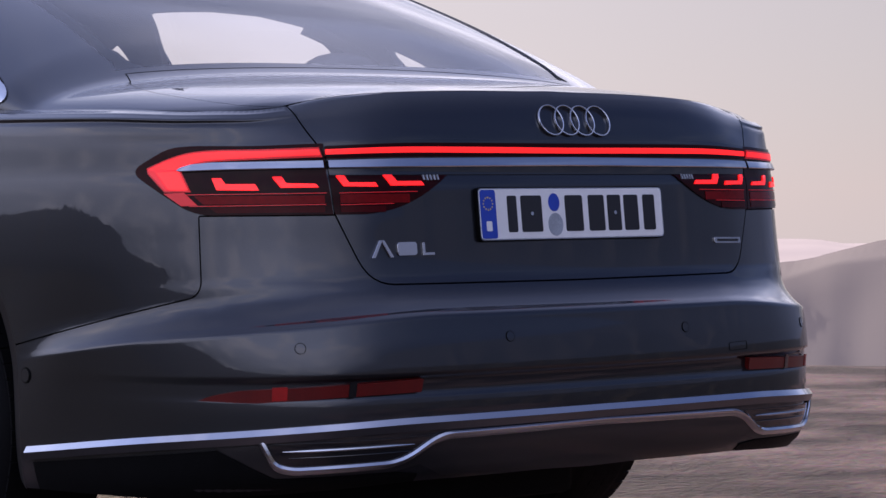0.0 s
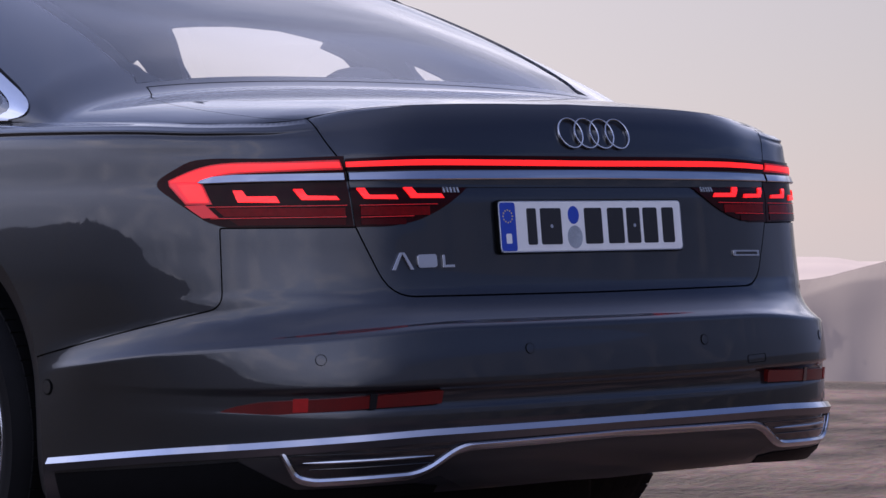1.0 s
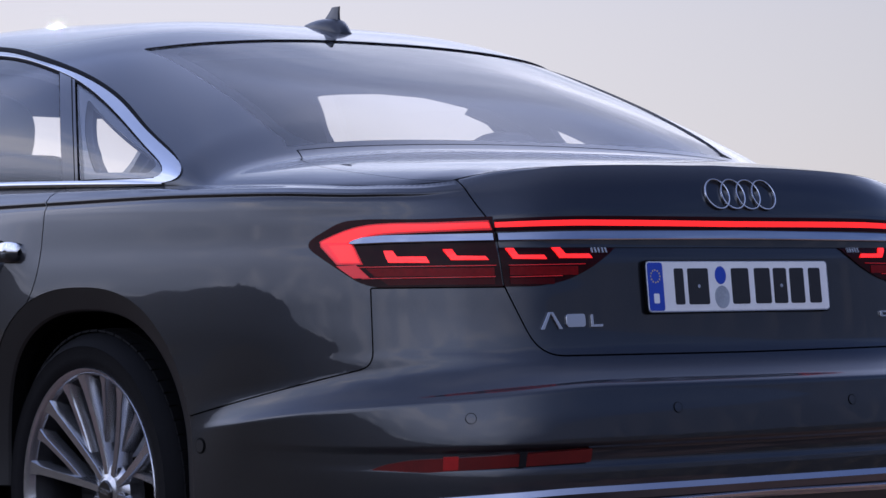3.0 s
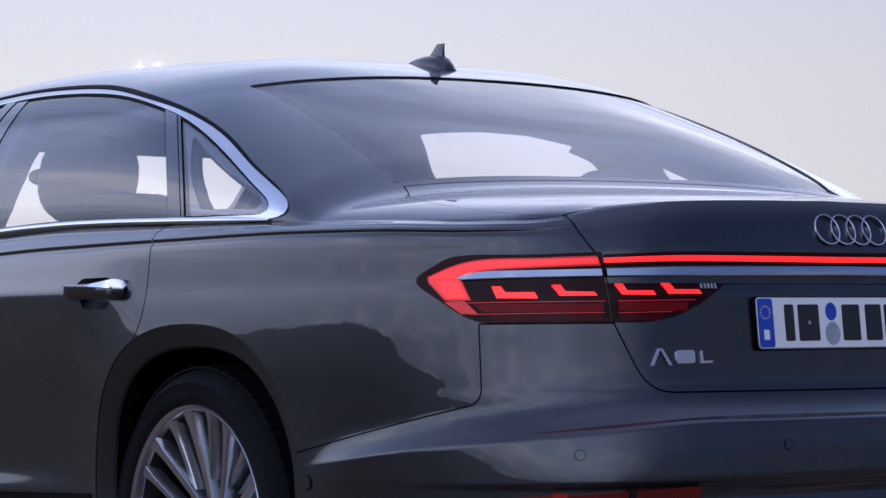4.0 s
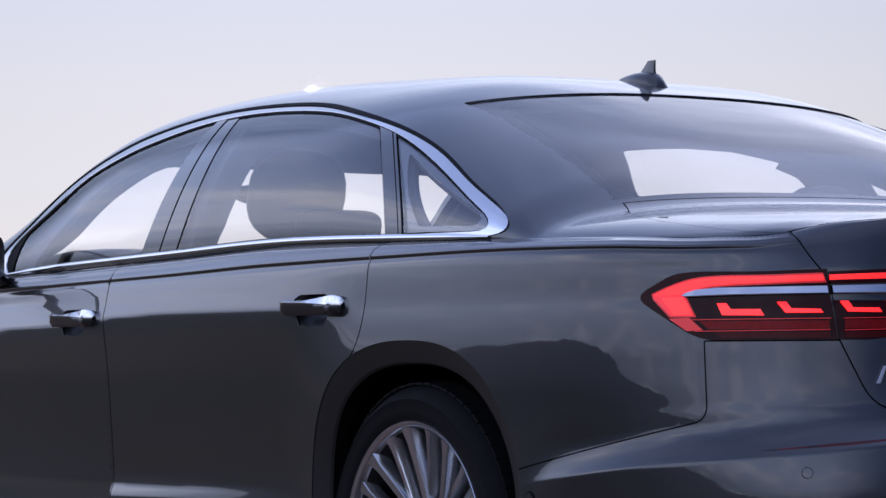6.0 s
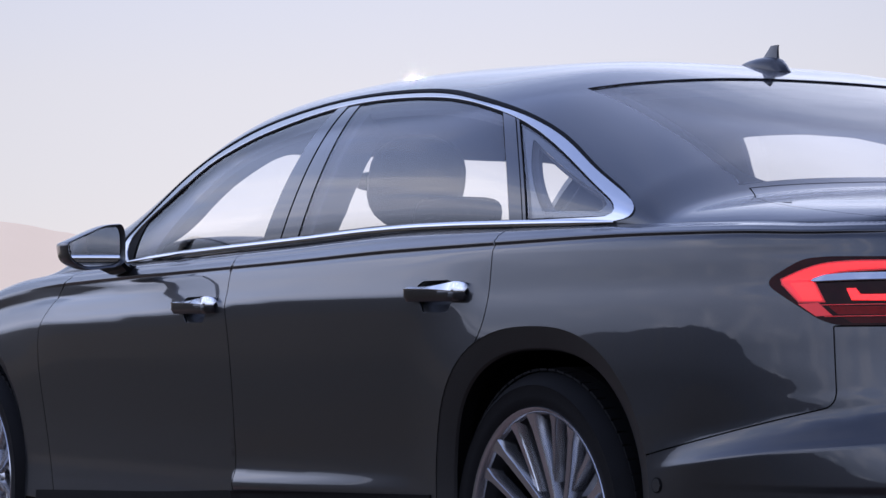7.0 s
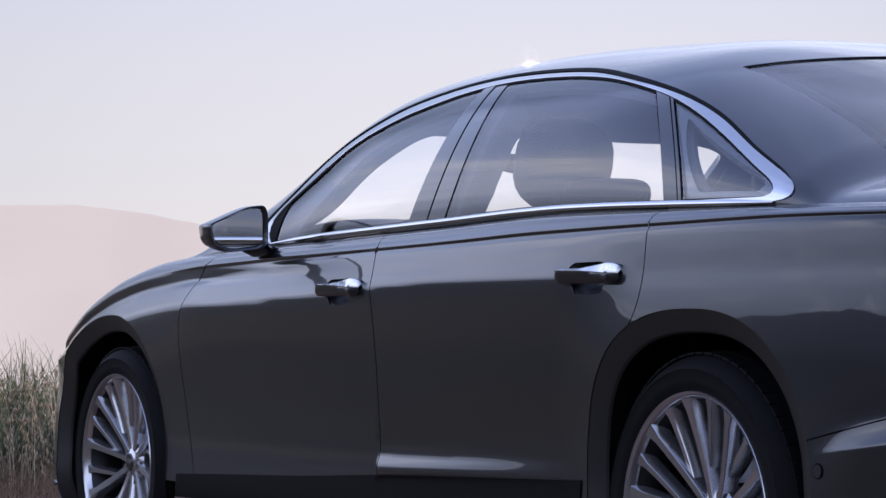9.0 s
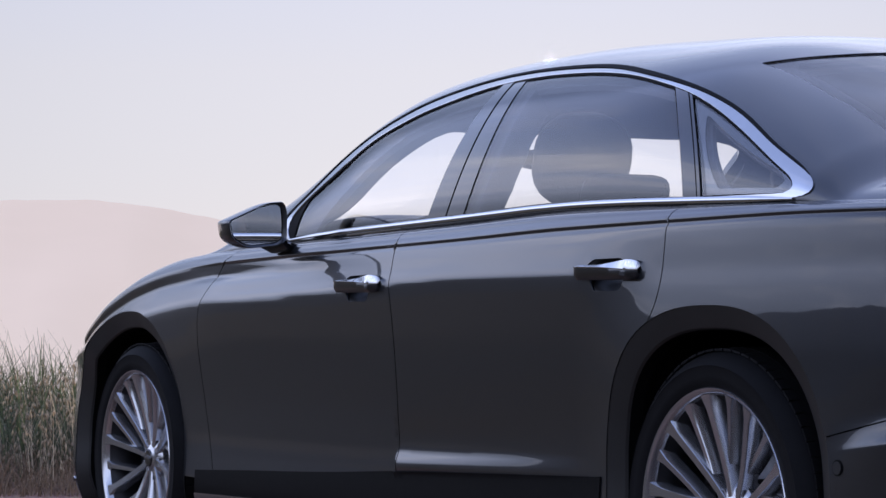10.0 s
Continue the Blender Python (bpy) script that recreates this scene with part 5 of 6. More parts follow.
flat_part("plate_face", rounded(rect(-.2575, -.050, .2575, .050), .009), 0.0045, 0.0057, PLATE_WHITE, plate, PM, "white reflective face", .0004)
flat_part("plate_strip", rounded(rect(-.2565, -.049, -.2145, .049), .007), 0.0053, 0.0061, PLATE_BLUE, plate, PM, "blue strip")
flat_part("strip_mark", rounded(rect(-.243, -.034, -.228, -.014), .003), 0.0059, 0.0064, PLATE_WHITE, plate, PM)
for k in range(12):
    a = 2 * math.pi * k / 12
    flat_part("strip_dot", oval((-.2355 + .0125 * math.cos(a), .021 + .0125 * math.sin(a)), .0016, .0016, 8, 2), 0.0059, 0.0063, YELLOW, plate, PM)
for x0, x1 in ((-.184, -.158), (-.147, -.089), (-.024, .026), (.042, .088), (.097, .136), (.145, .187), (.201, .236)):
    flat_part("plate_bar", rounded(rect(x0, -.037, x1, .037), .005), 0.0053, 0.0067, PLATE_BLACK, plate, PM, "", .0005)
flat_part("plate_seal", oval((-.0545, .0225), .0155, .0185, 28, 2), 0.0053, 0.0065, PLATE_BLUE, plate, PM, "round blue seal")
flat_part("plate_seal", oval((-.0535, -.0225), .0205, .0235, 28, 2), 0.0053, 0.0067, SEAL_GREY, plate, PM, "round grey seal")
for x in (-.118, .118):
    flat_part("plate_screw", oval((x, .0), .004, .004, 12, 2), 0.0065, 0.0081, SATIN, plate, PM)


def lid_space(s, z):
    p, n = tub(s, z), surface_normal(tub, np.array(s), np.array(z))
    n = Vector(n if n[1] < 0 else -n)
    right = Vector((0, 0, 1)).cross(n).normalized() * -1
    right = Vector((1, 0, 0)) - n * n.x
    right.normalize()
    up = n.cross(right)
    o = Vector(p)
    return Matrix(((right.x, up.x, n.x, o.x), (right.y, up.y, n.y, o.y), (right.z, up.z, n.z, o.z), (0, 0, 0, 1)))


EM = lid_space(-.040, .949)
for k in range(4):
    bm = bmesh.new()
    prof = [(.0346, -.003), (.0346, .0008), (.0341, .0020), (.0328, .0024), (.0314, .0018), (.0311, -.003), (.0346, -.003)]
    lathe(bm, prof, 48, axis="z", m=EM @ Matrix.Translation((-.0672 + .0448 * k, 0, .003 + .0005 * (k % 2))))
    part("emblem_ring", bm, CHROME, lid, "polished chrome ring")
BM_ = lid_space(.455, .724)
for k, poly in enumerate(([(-.073, -.0155), (-.064, -.0155), (-.047, .0155), (-.030, -.0155), (-.021, -.0155), (-.041, .0185), (-.053, .0185)], rounded(rect(-.012, -.0125, .034, .0135), .007), [(.047, .0115), (.053, .0115), (.053, -.0085), (.075, -.0085), (.075, -.0135), (.047, -.0135)])):
    flat_part("badge_shape", poly, -.002, .004, CHROME, lid, BM_, "raised chrome badge shape", .0008)
QM = lid_space(-.502, .7265)
flat_part("badge_tag", rounded(rect(-.049, -.0065, .049, .0065), .002), -.002, .003, SATIN, lid, QM, "small chrome badge tag", .0006)
flat_part("badge_tag_bar", rounded(rect(-.040, -.0028, .040, .0028), .001), .002, .0034, PLATE_BLACK, lid, QM)


# ---- wheels ----
def tyre_mesh():
    bm = bmesh.new()
    w = .128
    lathe(bm, [(.262, -w + .012), (.272, -w), (.295, -w - .006), (.314, -w - .005), (.3175, -w - .0068), (.321, -w - .0038), (.332, -w + .006), (.342, -w + .019), (.3495, -w + .036), (.3535, -w + .056), (TYRE, -.06),
               (TYRE, .06), (.3535, w - .045), (.349, w - .022), (.345, w), (.300, w + .004), (.262, w - .012), (.262, -w + .012)], 96)
    return bm


def tread_block(bm):
    """Shoulder grooves round the tyre."""
    n = 66
    for k in range(n):
        a = 2 * math.pi * k / n
        m = Matrix.Rotation(a, 4, "X")
        for x in (-.092, .092):
            box(bm, (x * .94, 0, .3502), (.040, .0285, .0050), m)
        for x in (-.045, 0, .045):
            box(bm, (x, .008, .3537), (.034, .026, .0026), m)


def spoke_mesh(p0, p1, w0, w1, f0, f1, deep):
    """One flat-faced spoke between two points (radius, angle); w: half widths, f: depths of its outer face (towards -x)."""
    bm = bmesh.new()
    a = Vector((0, math.cos(p0[1]), math.sin(p0[1]))) * p0[0]
    b = Vector((0, math.cos(p1[1]), math.sin(p1[1]))) * p1[0]
    side = (b - a).normalized()
    t = Vector((0, -side.z, side.y))
    rings, n = [], 8
    for i in range(n):
        k = i / (n - 1)
        flare = .006 * max(0, (k - .82) / .18) ** 2
        half, face = w0 + (w1 - w0) * k + flare, f0 + (f1 - f0) * (k ** 1.35)
        c = a + (b - a) * k
        rings.append([bm.verts.new(c + t * u + Vector((face + d, 0, 0))) for u, d in ((-half - .003, deep), (-half, .0022), (-half + .0016, 0), (half - .0016, 0), (half, .0022), (half + .003, deep))])
    for p, q in zip(rings, rings[1:]):
        for j in range(6):
            bm.faces.new((p[j], p[(j + 1) % 6], q[(j + 1) % 6], q[j]))
    bm.faces.new(rings[0][::-1])
    bm.faces.new(rings[-1])
    return bm


def wheel(y, sx, turn, inboard):
    m = Matrix.Translation((sx * (.832 - inboard), y, WZ)) @ (Matrix.Identity(4) if sx < 0 else Matrix.Rotation(math.pi, 4, "Z")) @ Matrix.Rotation(turn, 4, "X")
    bm = tyre_mesh()
    bm.transform(m)
    hub = part("wheel", bm, RUBBER, car, "black tyre with a silver multi-spoke rim")
    bm = bmesh.new()
    tread_block(bm)
    bm.transform(m)
    tagged(part("tread", bm, RUBBER, hub), kind="stuff")
    bm = bmesh.new()
    lathe(bm, [(.252, .10), (.246, .02), (.236, -.03), (.246, -.090), (.257, -.114), (.2625, -.1265), (.2690, -.1285), (.2710, -.124), (.2700, -.105), (.262, -.09), (.258, .10), (.252, .10)], 96)
    bm.transform(m)
    part("rim_ring", bm, RIM_SHADE, hub, "rim well darkened for the shade behind the spokes")
    bm = bmesh.new()
    lathe(bm, [(.254, -.108), (.2575, -.120), (.2630, -.1275), (.2695, -.1300), (.2722, -.1255), (.2710, -.110), (.254, -.108)], 96)
    bm.transform(m)
    part("rim_edge", bm, RIM, hub, "bright machined rim edge")
    bm = bmesh.new()
    lathe(bm, [(0, -.082), (.030, -.082), (.034, -.079), (.044, -.077), (.060, -.074), (.070, -.064), (.074, -.03), (0, -.02)], 60)
    bm.transform(m)
    part("hub_plate", bm, RIM, hub)
    bm = bmesh.new()
    lathe(bm, [(0, -.0865), (.024, -.086), (.0275, -.083), (.028, -.076), (0, -.076)], 40)
    bm.transform(m)
    part("hub_cap", bm, GLOSS, hub, "gloss black hub cap")
    for dy in (-.012, -.004, .004, .012):
        bm = bmesh.new()
        lathe(bm, [(.0058, -.0860), (.0058, -.0876), (.0045, -.0876), (.0045, -.0860), (.0058, -.0860)], 20, m=Matrix.Translation((0, dy, .003)))
        bm.transform(m)
        part("cap_ring", bm, CHROME, hub)
    for k in range(5):
        a = 2 * math.pi * (k + .5) / 5
        bm = bmesh.new()
        lathe(bm, [(0, -.062), (.008, -.062), (.0095, -.066), (.0115, -.0745), (.0135, -.0772), (.0150, -.0765), (.0150, -.05), (0, -.05)], 20, m=Matrix.Translation((0, .056 * math.cos(a), .056 * math.sin(a))))
        bm.transform(m)
        part("wheel_bolt", bm, SATIN_DARK, hub)
    for k in range(10):
        a = 2 * math.pi * k / 10
        bm = spoke_mesh((.040, a), (.257, a), .0085, .0105, -.078, -.122, .036)
        bm.transform(m)
        part("spoke", bm, RIM, hub, flat=True)
        bm = spoke_mesh((.098, a - .03), (.257, a + radians(18)), .0060, .0085, -.078, -.117, .032)
        bm.transform(m)
        part("spoke_fork", bm, RIM, hub, flat=True)
    bm = bmesh.new()
    lathe(bm, [(.075, .0), (.185, .0), (.187, .003), (.187, .022), (.185, .025), (.075, .025), (.075, .0)], 64)
    bm.transform(m)
    part("brake_disc", bm, STEEL, hub)
    bm = bmesh.new()
    lathe(bm, [(.03, .03), (.245, .03), (.245, .05), (.03, .05), (.03, .03)], 48)
    bm.transform(m)
    part("brake_shield", bm, RIM_SHADE, hub)
    bm = bmesh.new()
    for i in range(9):
        a = radians(-32 + 8 * i)
        box(bm, (-.004, .165 * math.cos(a), .165 * math.sin(a)), (.05, .05, .026), None)
    bm.transform(Matrix.Translation((sx * (.832 - inboard), y, WZ)) @ (Matrix.Identity(4) if sx < 0 else Matrix.Rotation(math.pi, 4, "Z")))
    part("brake_caliper", bm, RIM_SHADE, hub)


wheel(WR, -1, radians(10), .024)
wheel(WF, -1, radians(11), .010)
wheel(WR, 1, .5, .024)
wheel(WF, 1, .2, .010)

# ---- sills and floor ----
for c, size in (((-.66, 1.56, .27), (.42, 2.2, .16)), ((0, 1.56, .27), (.42, 2.2, .16)), ((.66, 1.56, .27), (.42, 2.2, .16)), ((0, -.70, .36), (1.25, .62, .16)), ((-.2, -.64, .25), (.75, .46, .12)),
                ((0, 3.7, .35), (1.3, .5, .2)), ((0, 0, .34), (1.1, .8, .12)), ((0, 3.1, .34), (1.1, .8, .2))):
    bm = bmesh.new()
    box(bm, c, size)
    part("underbody_panel", bm, BLACK, car, bevel=.02)
# black sill, drawn up over the doors to stand in for their shaded undercut
SILL = flow([(S(.425), .420), (2.656, .409), (3.27, .389), (3.57, .374), (4.10, .355), (S(2.69), .340)], 30) + [(S(2.70), .20), (S(.45), .20)]
both(tub, "sill", SILL, BLACK, car, lift=.0035, thick=.02, step=.03, rows=DOOR_ROWS[-12:-4])
for m in ((lambda p: p), mirror_s):
    panel("sill_strip", tub, m([(S(.48), .296), (S(1.6), .286), (S(2.69), .274), (S(2.69), .258), (S(1.6), .268), (S(.48), .278)]), CHROME, car, "polished chrome sill strip", lift=.008, thick=.012, step=.03, round_edge=.004)
    panel("nose_strip", tub, m([(5.625, .270), (5.735, .268), (5.735, .254), (5.625, .256)]), CHROME, car, "chrome strip on the front bumper", lift=.006, thick=.01, step=.02)

# ---- door handles ----
def handle(c, door, sd):
    """A pull handle: a painted grip with a bright upper facet that widens towards the rear."""
    n = 25
    k = .5 - .5 * np.cos(np.linspace(0, math.pi, n))     # rear end to front end
    s = c[0] - .117 + .234 * k
    p = tub(s * sd, np.full(n, c[1]))
    end = np.clip(1 - np.abs(2 * k - 1) ** 34, 0, 1) ** .5
    lift = .021 * np.clip(1 - np.abs(2 * k - 1) ** 20, 0, 1) + .003
    mid = np.interp(k, (0, .25, .5, .7, .85, 1), (-.003, -.002, -.001, .000, .001, .001))
    top = mid + (np.interp(k, (0, .1, .3, .5, .7, .85, 1), (.0195, .0195, .0145, .0100, .0095, .0115, .0090)) - mid) * (.35 + .65 * end)
    low = mid + (np.interp(k, (0, 1), (-.0245, -.0225)) - mid) * (.45 + .55 * end)
    facet = np.interp(k, (0, .1, .3, .5, .7, .85, 1), (-.002, -.001, .002, .0045, .0055, .0065, .0060))
    facet = np.minimum(facet, top - .002)
    out = -sd

    def rows(spec):
        v = np.vstack([p + np.stack([out * (lift + o) * np.ones(n), 0 * k, dz], 1) for dz, o in spec])
        f = [(r * n + i, r * n + i + 1, (r + 1) * n + i + 1, (r + 1) * n + i) for r in range(len(spec) - 1) for i in range(n - 1)]
        return v, f

    v, f = rows([(top, -.016), (top, -.004), (facet, .0035), (facet + (low - facet) * .62, .0030), (low, -.004), (low * .95, -.016), (top, -.016)])
    h = linked("door_handle", mesh_of("door_handle", v, f, [PAINT]), door, "body-coloured handle with a chrome facet")
    h.data.set_sharp_from_angle(angle=radians(35))
    v, f = rows([(top + .0008, -.006), (top + .0008, -.0032), (facet + .0006, .0045), (facet - .0014, .0040), (facet - .0014, .002)])
    h = linked("handle_chrome", mesh_of("handle_chrome", v, f, [CHROME]), door, "chrome facet of the handle")
    h.data.set_sharp_from_angle(angle=radians(35))


for k, (doors, c) in enumerate(((rear_doors, HANDLES[0]), (front_doors, HANDLES[1]))):
    for sd, door in zip((1, -1), doors):
        o = cup_outline(c)
        panel("handle_recess", cup, o if sd == 1 else mirror_s(o), RECESS, door, "hollow behind the handle", lift=-.001, thick=.01, step=.010)
        handle(c, door, sd)

# ---- bright moulding under the side windows ----
for sd in (1, -1):
    yy = np.linspace(-.235, 2.165, 90)
    p = shell(yy, np.full(90, .016) if sd == 1 else np.full(90, 1.984))
    out = Vector((-sd, 0, .35)).normalized()
    bm = bmesh.new()
    sweep(bm, [Vector(v) + out * .004 for v in p], [(-.0085, -.006), (-.0075, .001), (-.003, .0045), (.003, .0045), (.0075, .001), (.0085, -.006)], up=out, scale=[min(1, .3 + .12 * min(i, 89 - i)) for i in range(90)])
    part("waist_moulding", bm, CHROME, car, "polished chrome moulding")

# ---- mirrors ----
def door_mirror(sd):
    outline = rounded([(-1.180, 1.041), (-1.050, 1.093), (-.991, 1.097), (-.981, 1.070), (-.981, .990), (-1.010, .976), (-1.119, .966), (-1.172, .992)], [.010, .05, .014, .02, .03, .03, .04, .02], 4)

    outline = [(-.976 + (x + .981) * .935, z) for x, z in outline]

    def ring(k, y, grow):
        return [Vector((-1.075 + (p[0] + 1.075) * grow, y + .10 * (p[0] + 1.075) * (1 - k * .6), 1.032 + (p[1] - 1.032) * grow)) for p in outline]
    side = Matrix.Diagonal((1 if sd > 0 else -1, 1, 1, 1))
    rows = [(0.0, 1.985, .86), (.0, 1.974, .90), (.02, 1.968, .97), (.06, 1.976, 1.0), (.25, 2.01, 1.0), (.5, 2.05, .93), (.75, 2.085, .74), (.92, 2.105, .45), (1, 2.112, .12)]
    bm = bmesh.new()
    rings = [[bm.verts.new(side @ v) for v in ring(*r)] for r in rows]
    for a, b in zip(rings, rings[1:]):
        for i in range(len(a)):
            bm.faces.new((a[i], a[(i + 1) % len(a)], b[(i + 1) % len(a)], b[i]))
    bm.faces.new(rings[0])
    bm.faces.new(rings[-1])
    body = part("door_mirror", bm, PAINT, car, "dark grey and black door mirror")
    bm = bmesh.new()
    bm.faces.new([bm.verts.new(side @ (v + Vector((0, -.006, 0)))) for v in ring(0, 1.985, .85)])
    part("mirror_glass", bm, MIRROR, body, "clear mirror glass")
    bm = bmesh.new()
    path = [Vector((-.90, 2.10, .968)), Vector((-.94, 2.09, .972)), Vector((-.975, 2.07, .985)), Vector((-1.0, 2.05, 1.0))]
    sweep(bm, [side @ p for p in path], [(-.04, -.012), (.04, -.012), (.045, 0), (.04, .012), (-.04, .012), (-.045, 0)], up=(0, 0, 1))
    part("mirror_foot", bm, GLOSS, body, "gloss black foot")
    bm = bmesh.new()
    path = [Vector((-1.128 + .006 * k, 2.01 + .02 * k, 1.022)) for k in range(4)]
    sweep(bm, [side @ (p + Vector((-.006, 0, 0))) for p in path], [(-.004, -.005), (.004, -.005), (.004, .005), (-.004, .005)], up=(0, 0, 1))
    part("mirror_indicator", bm, GLOSS, body)


door_mirror(1)
door_mirror(-1)

# ---- antenna ----
bm = bmesh.new()
n, rows = 20, []
for k in range(15):
    t = k / 14
    y = .475 - .160 * t
    rows.append([])
    hump = .006 + .034 * math.sin(min(1, t / .85) * math.pi * .5) * (1 - .9 * max(0, (t - .85) / .15))
    zb = float(crown(np.array(y))) - .004
    wide = .036 * math.sin(math.pi * min(.98, max(.03, .06 + t * .80))) ** .6
    for i in range(n):
        a = math.pi * i / (n - 1)
        rows[-1].append(bm.verts.new((-wide * math.cos(a), y, zb + hump * .85 * math.sin(a) ** .8)))
for a, b in zip(rows, rows[1:]):
    for i in range(n - 1):
        bm.faces.new((a[i], a[i + 1], b[i + 1], b[i]))
bm.faces.new(rows[0])
bm.faces.new(rows[-1])
antenna = part("roof_antenna", bm, ANTENNA, car, "dark grey shark-fin antenna")
bm = bmesh.new()
zr = float(crown(np.array(.34)))
rings = []
for k in range(8):
    t = k / 7
    y0, y1 = .440 - .070 * t ** .75, .338 + .004 * math.sin(t * 3)
    z = zr + .012 + .050 * t
    w = .0095 * (1 - .75 * t)
    rings.append([bm.verts.new(v) for v in ((0, y0, z), (-w, (y0 * .4 + y1 * .6), z), (-w * .6, y1, z), (w * .6, y1, z), (w, (y0 * .4 + y1 * .6), z))])
for a, b in zip(rings, rings[1:]):
    for i in range(5):
        bm.faces.new((a[i], a[(i + 1) % 5], b[(i + 1) % 5], b[i]))
bm.faces.new(rings[-1])
bm.faces.new(rings[0])
part("antenna_fin", bm, ANTENNA, antenna)

# ---- cabin ----
def cushion(bm, c, size, m=None, r=.05):
    """A soft block: a rounded box, swollen a little."""
    n, k = 20, 12
    p = max(.12, min(.8, 2.2 * r / min(size)))
    f = lambda v: math.copysign(abs(v) ** p, v)
    rows = []
    for i in range(k + 1):
        b = math.pi * (i / k - .5)
        rows.append([])
        for j in range(n):
            a = 2 * math.pi * j / n
            v = Vector((size[0] / 2 * f(math.cos(b)) * f(math.cos(a)), size[1] / 2 * f(math.cos(b)) * f(math.sin(a)), size[2] / 2 * f(math.sin(b))))
            rows[-1].append(bm.verts.new(Vector(c) + (m @ v if m else v)))
    for u, w in zip(rows, rows[1:]):
        for j in range(n):
            bm.faces.new((u[j], u[(j + 1) % n], w[(j + 1) % n], w[j]))
    bmesh.ops.remove_doubles(bm, verts=bm.verts[:], dist=1e-5)


def seat(x, y):
    """A front seat; y is the middle of its headrest."""
    tilt = Matrix.Rotation(radians(16), 4, "X")
    bm = bmesh.new()
    cushion(bm, (x, y + .40, .60), (.52, .56, .17), r=.05)
    s = part("seat", bm, LEATHER, car, "black leather seat")
    bm = bmesh.new()
    cushion(bm, (x, y + .09, .76), (.50, .14, .54), tilt, .05)
    part("seat_back", bm, LEATHER, s)
    bm = bmesh.new()
    cushion(bm, (x, y, 1.195), (.285, .14, .26), tilt, .055)
    part("headrest", bm, LEATHER, s)
    for dx in (-.06, .06):
        bm = bmesh.new()
        sweep(bm, [(x + dx, y + .03, .95), (x + dx, y + .005, 1.10)], ring_profile(.007, 8), up=(1, 0, 0))
        part("headrest_post", bm, CHROME, s)
    bm = bmesh.new()
    cushion(bm, (x, y - .20, 1.055), (.27, .018, .19), tilt, .003)
    part("rear_screen", bm, GLOSS, s, "black screen on the seat back")
    bm = bmesh.new()
    sweep(bm, [(x, y + .0, .93), (x, y - .19, 1.0)], ring_profile(.012, 8), up=(1, 0, 0))
    part("screen_arm", bm, BLACK, s)
    return s


for x in (-.38, .38):
    seat(x, 1.425)
bm = bmesh.new()
cushion(bm, (0, .62, .60), (1.30, .56, .18), r=.06)
bench = part("rear_bench", bm, LEATHER, car, "black leather rear bench")
bm = bmesh.new()
cushion(bm, (0, .27, .82), (1.32, .16, .48), Matrix.Rotation(radians(24), 4, "X"), .06)
part("bench_back", bm, LEATHER, bench)
for x in (-.38, .38):
    bm = bmesh.new()
    cushion(bm, (x, .18, 1.055), (.29, .12, .25), Matrix.Rotation(radians(18), 4, "X"), .05)
    part("headrest", bm, LEATHER, bench)
bm = bmesh.new()
cushion(bm, (0, -.16, 1.045), (1.28, .46, .03), r=.01)
part("parcel_shelf", bm, LINER, car)
bm = bmesh.new()
cushion(bm, (0, 2.46, .90), (1.56, .40, .20), r=.07)
cushion(bm, (-.38, 2.46, 1.02), (.46, .40, .13), r=.04)
part("dashboard", bm, LEATHER, car, "black dashboard with a cowl")
bm = bmesh.new()
wm = Matrix.Translation((-.38, 2.13, .90)) @ Matrix.Rotation(radians(65), 4, "X")
sweep(bm, [wm @ Vector((.185 * math.cos(2 * math.pi * k / 40), .185 * math.sin(2 * math.pi * k / 40), 0)) for k in range(40)], ring_profile(.015, 8), up=wm.to_3x3() @ Vector((0, 0, 1)), closed=True)
wheel_ = part("steering_wheel", bm, LEATHER, car, "black leather steering wheel")
bm = bmesh.new()
cushion(bm, (0, 0, 0), (.36, .07, .03), r=.012)
bm.transform(wm)
part("wheel_hub", bm, LEATHER, wheel_)
bm = bmesh.new()
cushion(bm, (-.095, 2.08, 1.236), (.23, .03, .062), r=.014)
sweep(bm, [(-.05, 2.085, 1.25), (-.02, 2.11, 1.30), (0, 2.12, 1.345)], ring_profile(.012, 8), up=(1, 0, 0))
part("inner_mirror", bm, GLOSS, car)
bm = bmesh.new()
box(bm, (0, 1.3, .47), (1.56, 2.6, .03))
part("cabin_floor", bm, LINER, car)
for sx in (-1, 1):
    bm = bmesh.new()
    cushion(bm, (sx * .845, 1.45, .74), (.06, 1.85, .50), r=.02)
    part("door_trim", bm, LEATHER, car)

# ---- wild grass beside the track ----
def blade_of_grass(verts, faces, x, y, h, lean, way, w, n=5):
    """One curved blade or stem; returns its tip."""
    z0, b = ground_height(x, y) - .02, len(verts)
    dx, dy = math.cos(way), math.sin(way)
    for i in range(n):
        t = i / (n - 1)
        px, py, pz = x + lean * t * t * dx, y + lean * t * t * dy, z0 + h * (t - .25 * t * t * lean / h)
        ww = w * (1 - .85 * t)
        verts += [(px - ww * dy, py + ww * dx, pz), (px + ww * dy, py - ww * dx, pz)]
        if i:
            q = b + 2 * i
            faces.append((q - 2, q - 1, q + 1, q))
    return px, py, pz


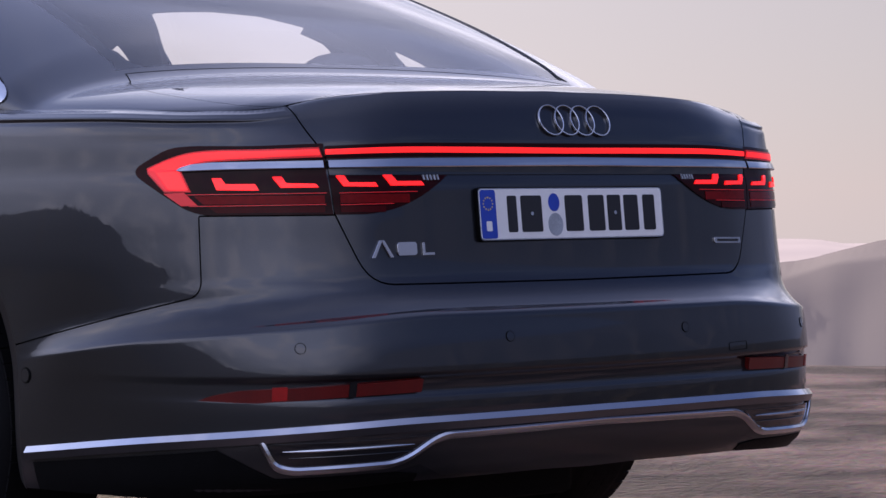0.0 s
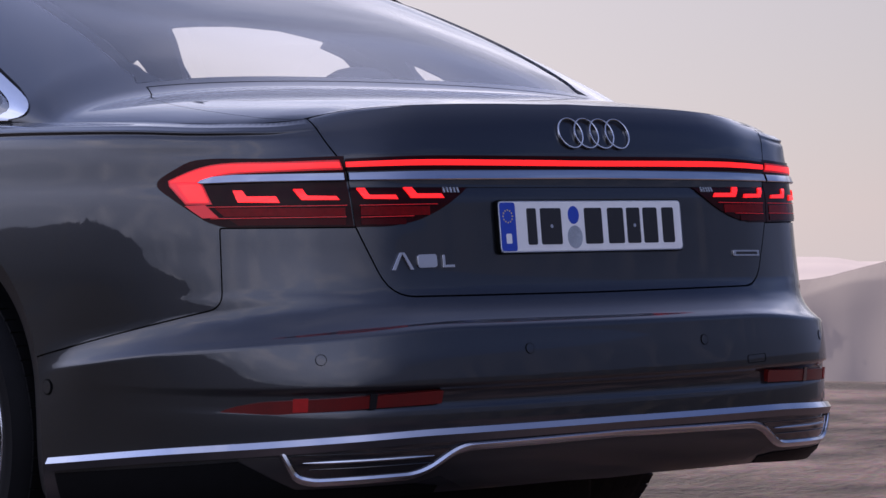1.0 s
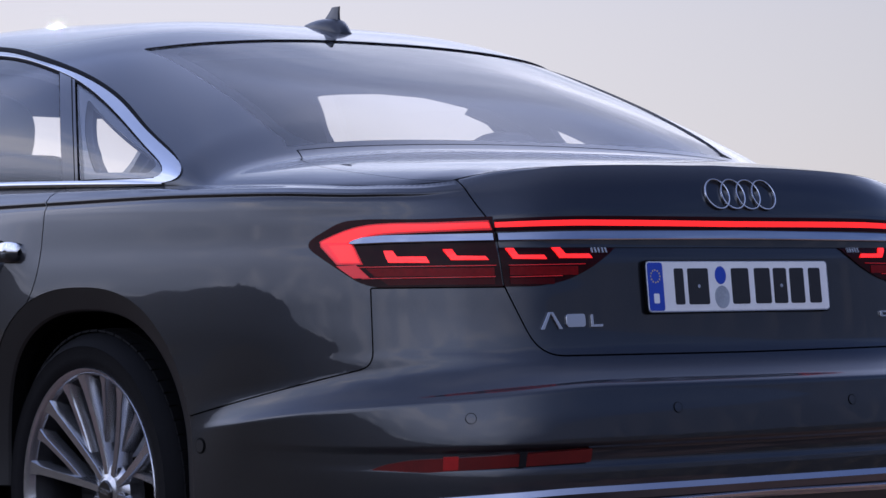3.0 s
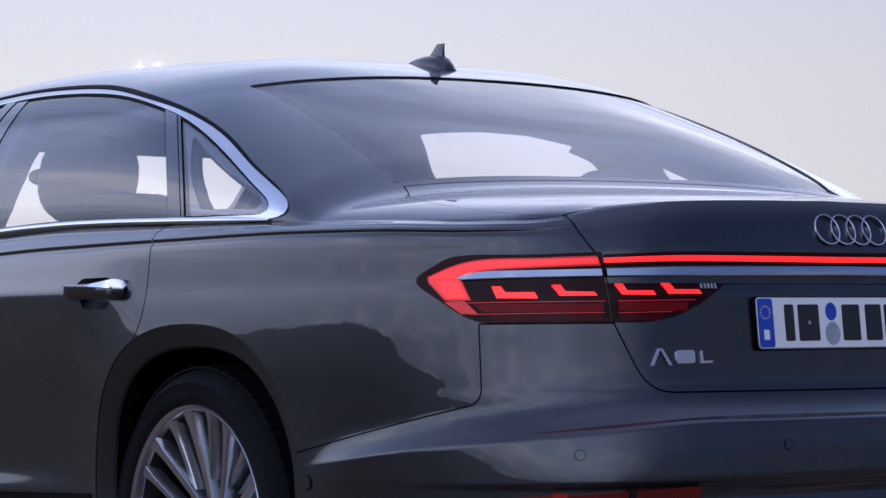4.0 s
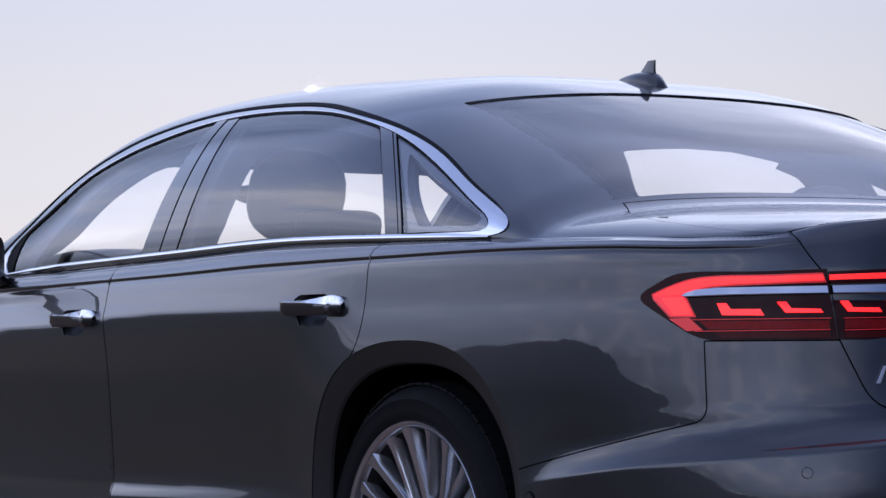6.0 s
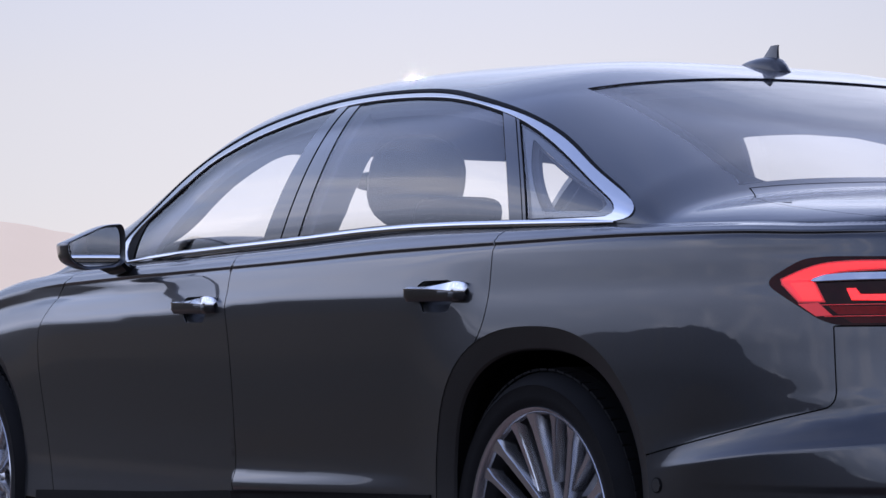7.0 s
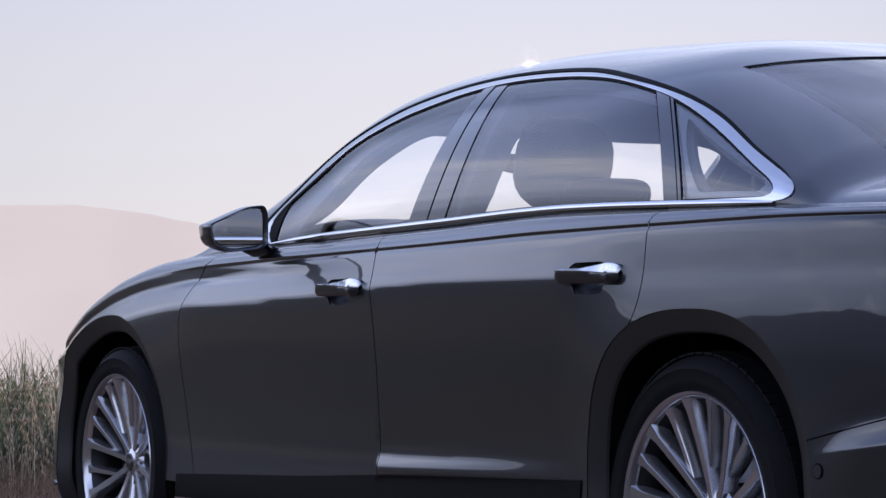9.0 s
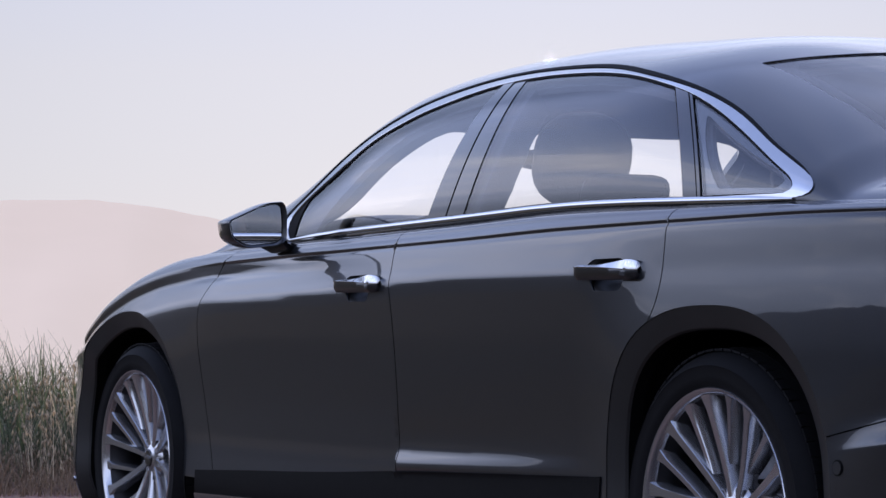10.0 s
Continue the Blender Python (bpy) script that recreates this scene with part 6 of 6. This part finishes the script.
def seed(verts, faces, c, length, r, dx, dy):
    """One hanging oat seed, a slim eight-sided husk."""
    b = len(verts)
    x, y, z = c
    verts += [(x, y, z), (x + dx * .4 - r, y + dy * .4, z - length * .45), (x + dx * .4, y + dy * .4 - r, z - length * .45),
              (x + dx * .4 + r, y + dy * .4, z - length * .45), (x + dx * .4, y + dy * .4 + r, z - length * .45), (x + dx, y + dy, z - length)]
    for i in range(4):
        j = (i + 1) % 4
        faces.append((b, b + 1 + i, b + 1 + j))
        faces.append((b + 5, b + 1 + j, b + 1 + i))


def verge_spot(rnd, near, far):
    """A place on the verge ahead of the car, in patches."""
    while True:
        az, d = radians(rnd.uniform(7, 24)), rnd.uniform(near, far)
        x, y = -4.3 + d * math.sin(az), -5.0 + d * math.cos(az)
        if noise.noise(Vector((x * 1.1, y * 1.1, 31))) > rnd.uniform(-.75, .25):
            return x, y, d


def green_grass(count, rnd):
    """Tufts whose blades spread out from one root."""
    verts, faces = [], []
    for _ in range(count):
        x, y, d = verge_spot(rnd, 14.2, 18.5)
        tall = rnd.uniform(.50, .88) * (.74 + .08 * (d - 14.2))
        for _ in range(rnd.randint(26, 46)):
            way, off = rnd.uniform(0, 2 * math.pi), .16 * rnd.random()
            h = tall * rnd.uniform(.35, 1.0)
            blade_of_grass(verts, faces, x + off * math.cos(way), y + off * math.sin(way), h, h * rnd.uniform(.15, .75), way + rnd.uniform(-.6, .6), rnd.uniform(.003, .0085))
    return verts, faces


def wild_oats(count, rnd):
    """Thin stems in loose clumps, with large hanging husks."""
    verts, faces = [], []
    for _ in range(count):
        x, y, d = verge_spot(rnd, 13.5, 16.4)
        tall = rnd.uniform(.34, .66)
        for _ in range(rnd.randint(8, 16)):
            way, off = rnd.uniform(0, 2 * math.pi), .18 * rnd.random()
            h = tall * rnd.uniform(.55, 1.1)
            tip = blade_of_grass(verts, faces, x + off * math.cos(way), y + off * math.sin(way), h, h * rnd.uniform(.15, .6), way, rnd.uniform(.0012, .0028), 6)
            for k in range(rnd.randint(3, 7)):
                g, out, up = rnd.uniform(0, 2 * math.pi), rnd.uniform(.004, .040), rnd.uniform(-.12, .01)
                seed(verts, faces, (tip[0] + out * math.cos(g), tip[1] + out * math.sin(g), tip[2] + up), rnd.uniform(.024, .044), rnd.uniform(.0035, .0065), rnd.uniform(.004, .016) * math.cos(g), rnd.uniform(.004, .016) * math.sin(g))
    return verts, faces


def dry_litter(count, rnd):
    verts, faces = [], []
    for _ in range(count):
        x, y, d = verge_spot(rnd, 12.9, 15.2)
        h = rnd.uniform(.06, .30) * (.5 + .5 * min(1, (d - 12.7) / 1.2))
        blade_of_grass(verts, faces, x, y, h, h * rnd.uniform(.3, 1.3), rnd.uniform(0, 2 * math.pi), rnd.uniform(.002, .005), 4)
    return verts, faces


for label, mat, (verts, faces) in (("tall green wild grass in backlight", GRASS, green_grass(420, random.Random(1))),
                                   ("dry pale wild oats with hanging seeds", STRAW, wild_oats(170, random.Random(2))),
                                   ("short brown dry grass along the dirt", LITTER, dry_litter(9000, random.Random(3)))):
    tagged(linked("grass", mesh_of("grass", verts, faces, [mat])), label, "grass", kind="stuff")
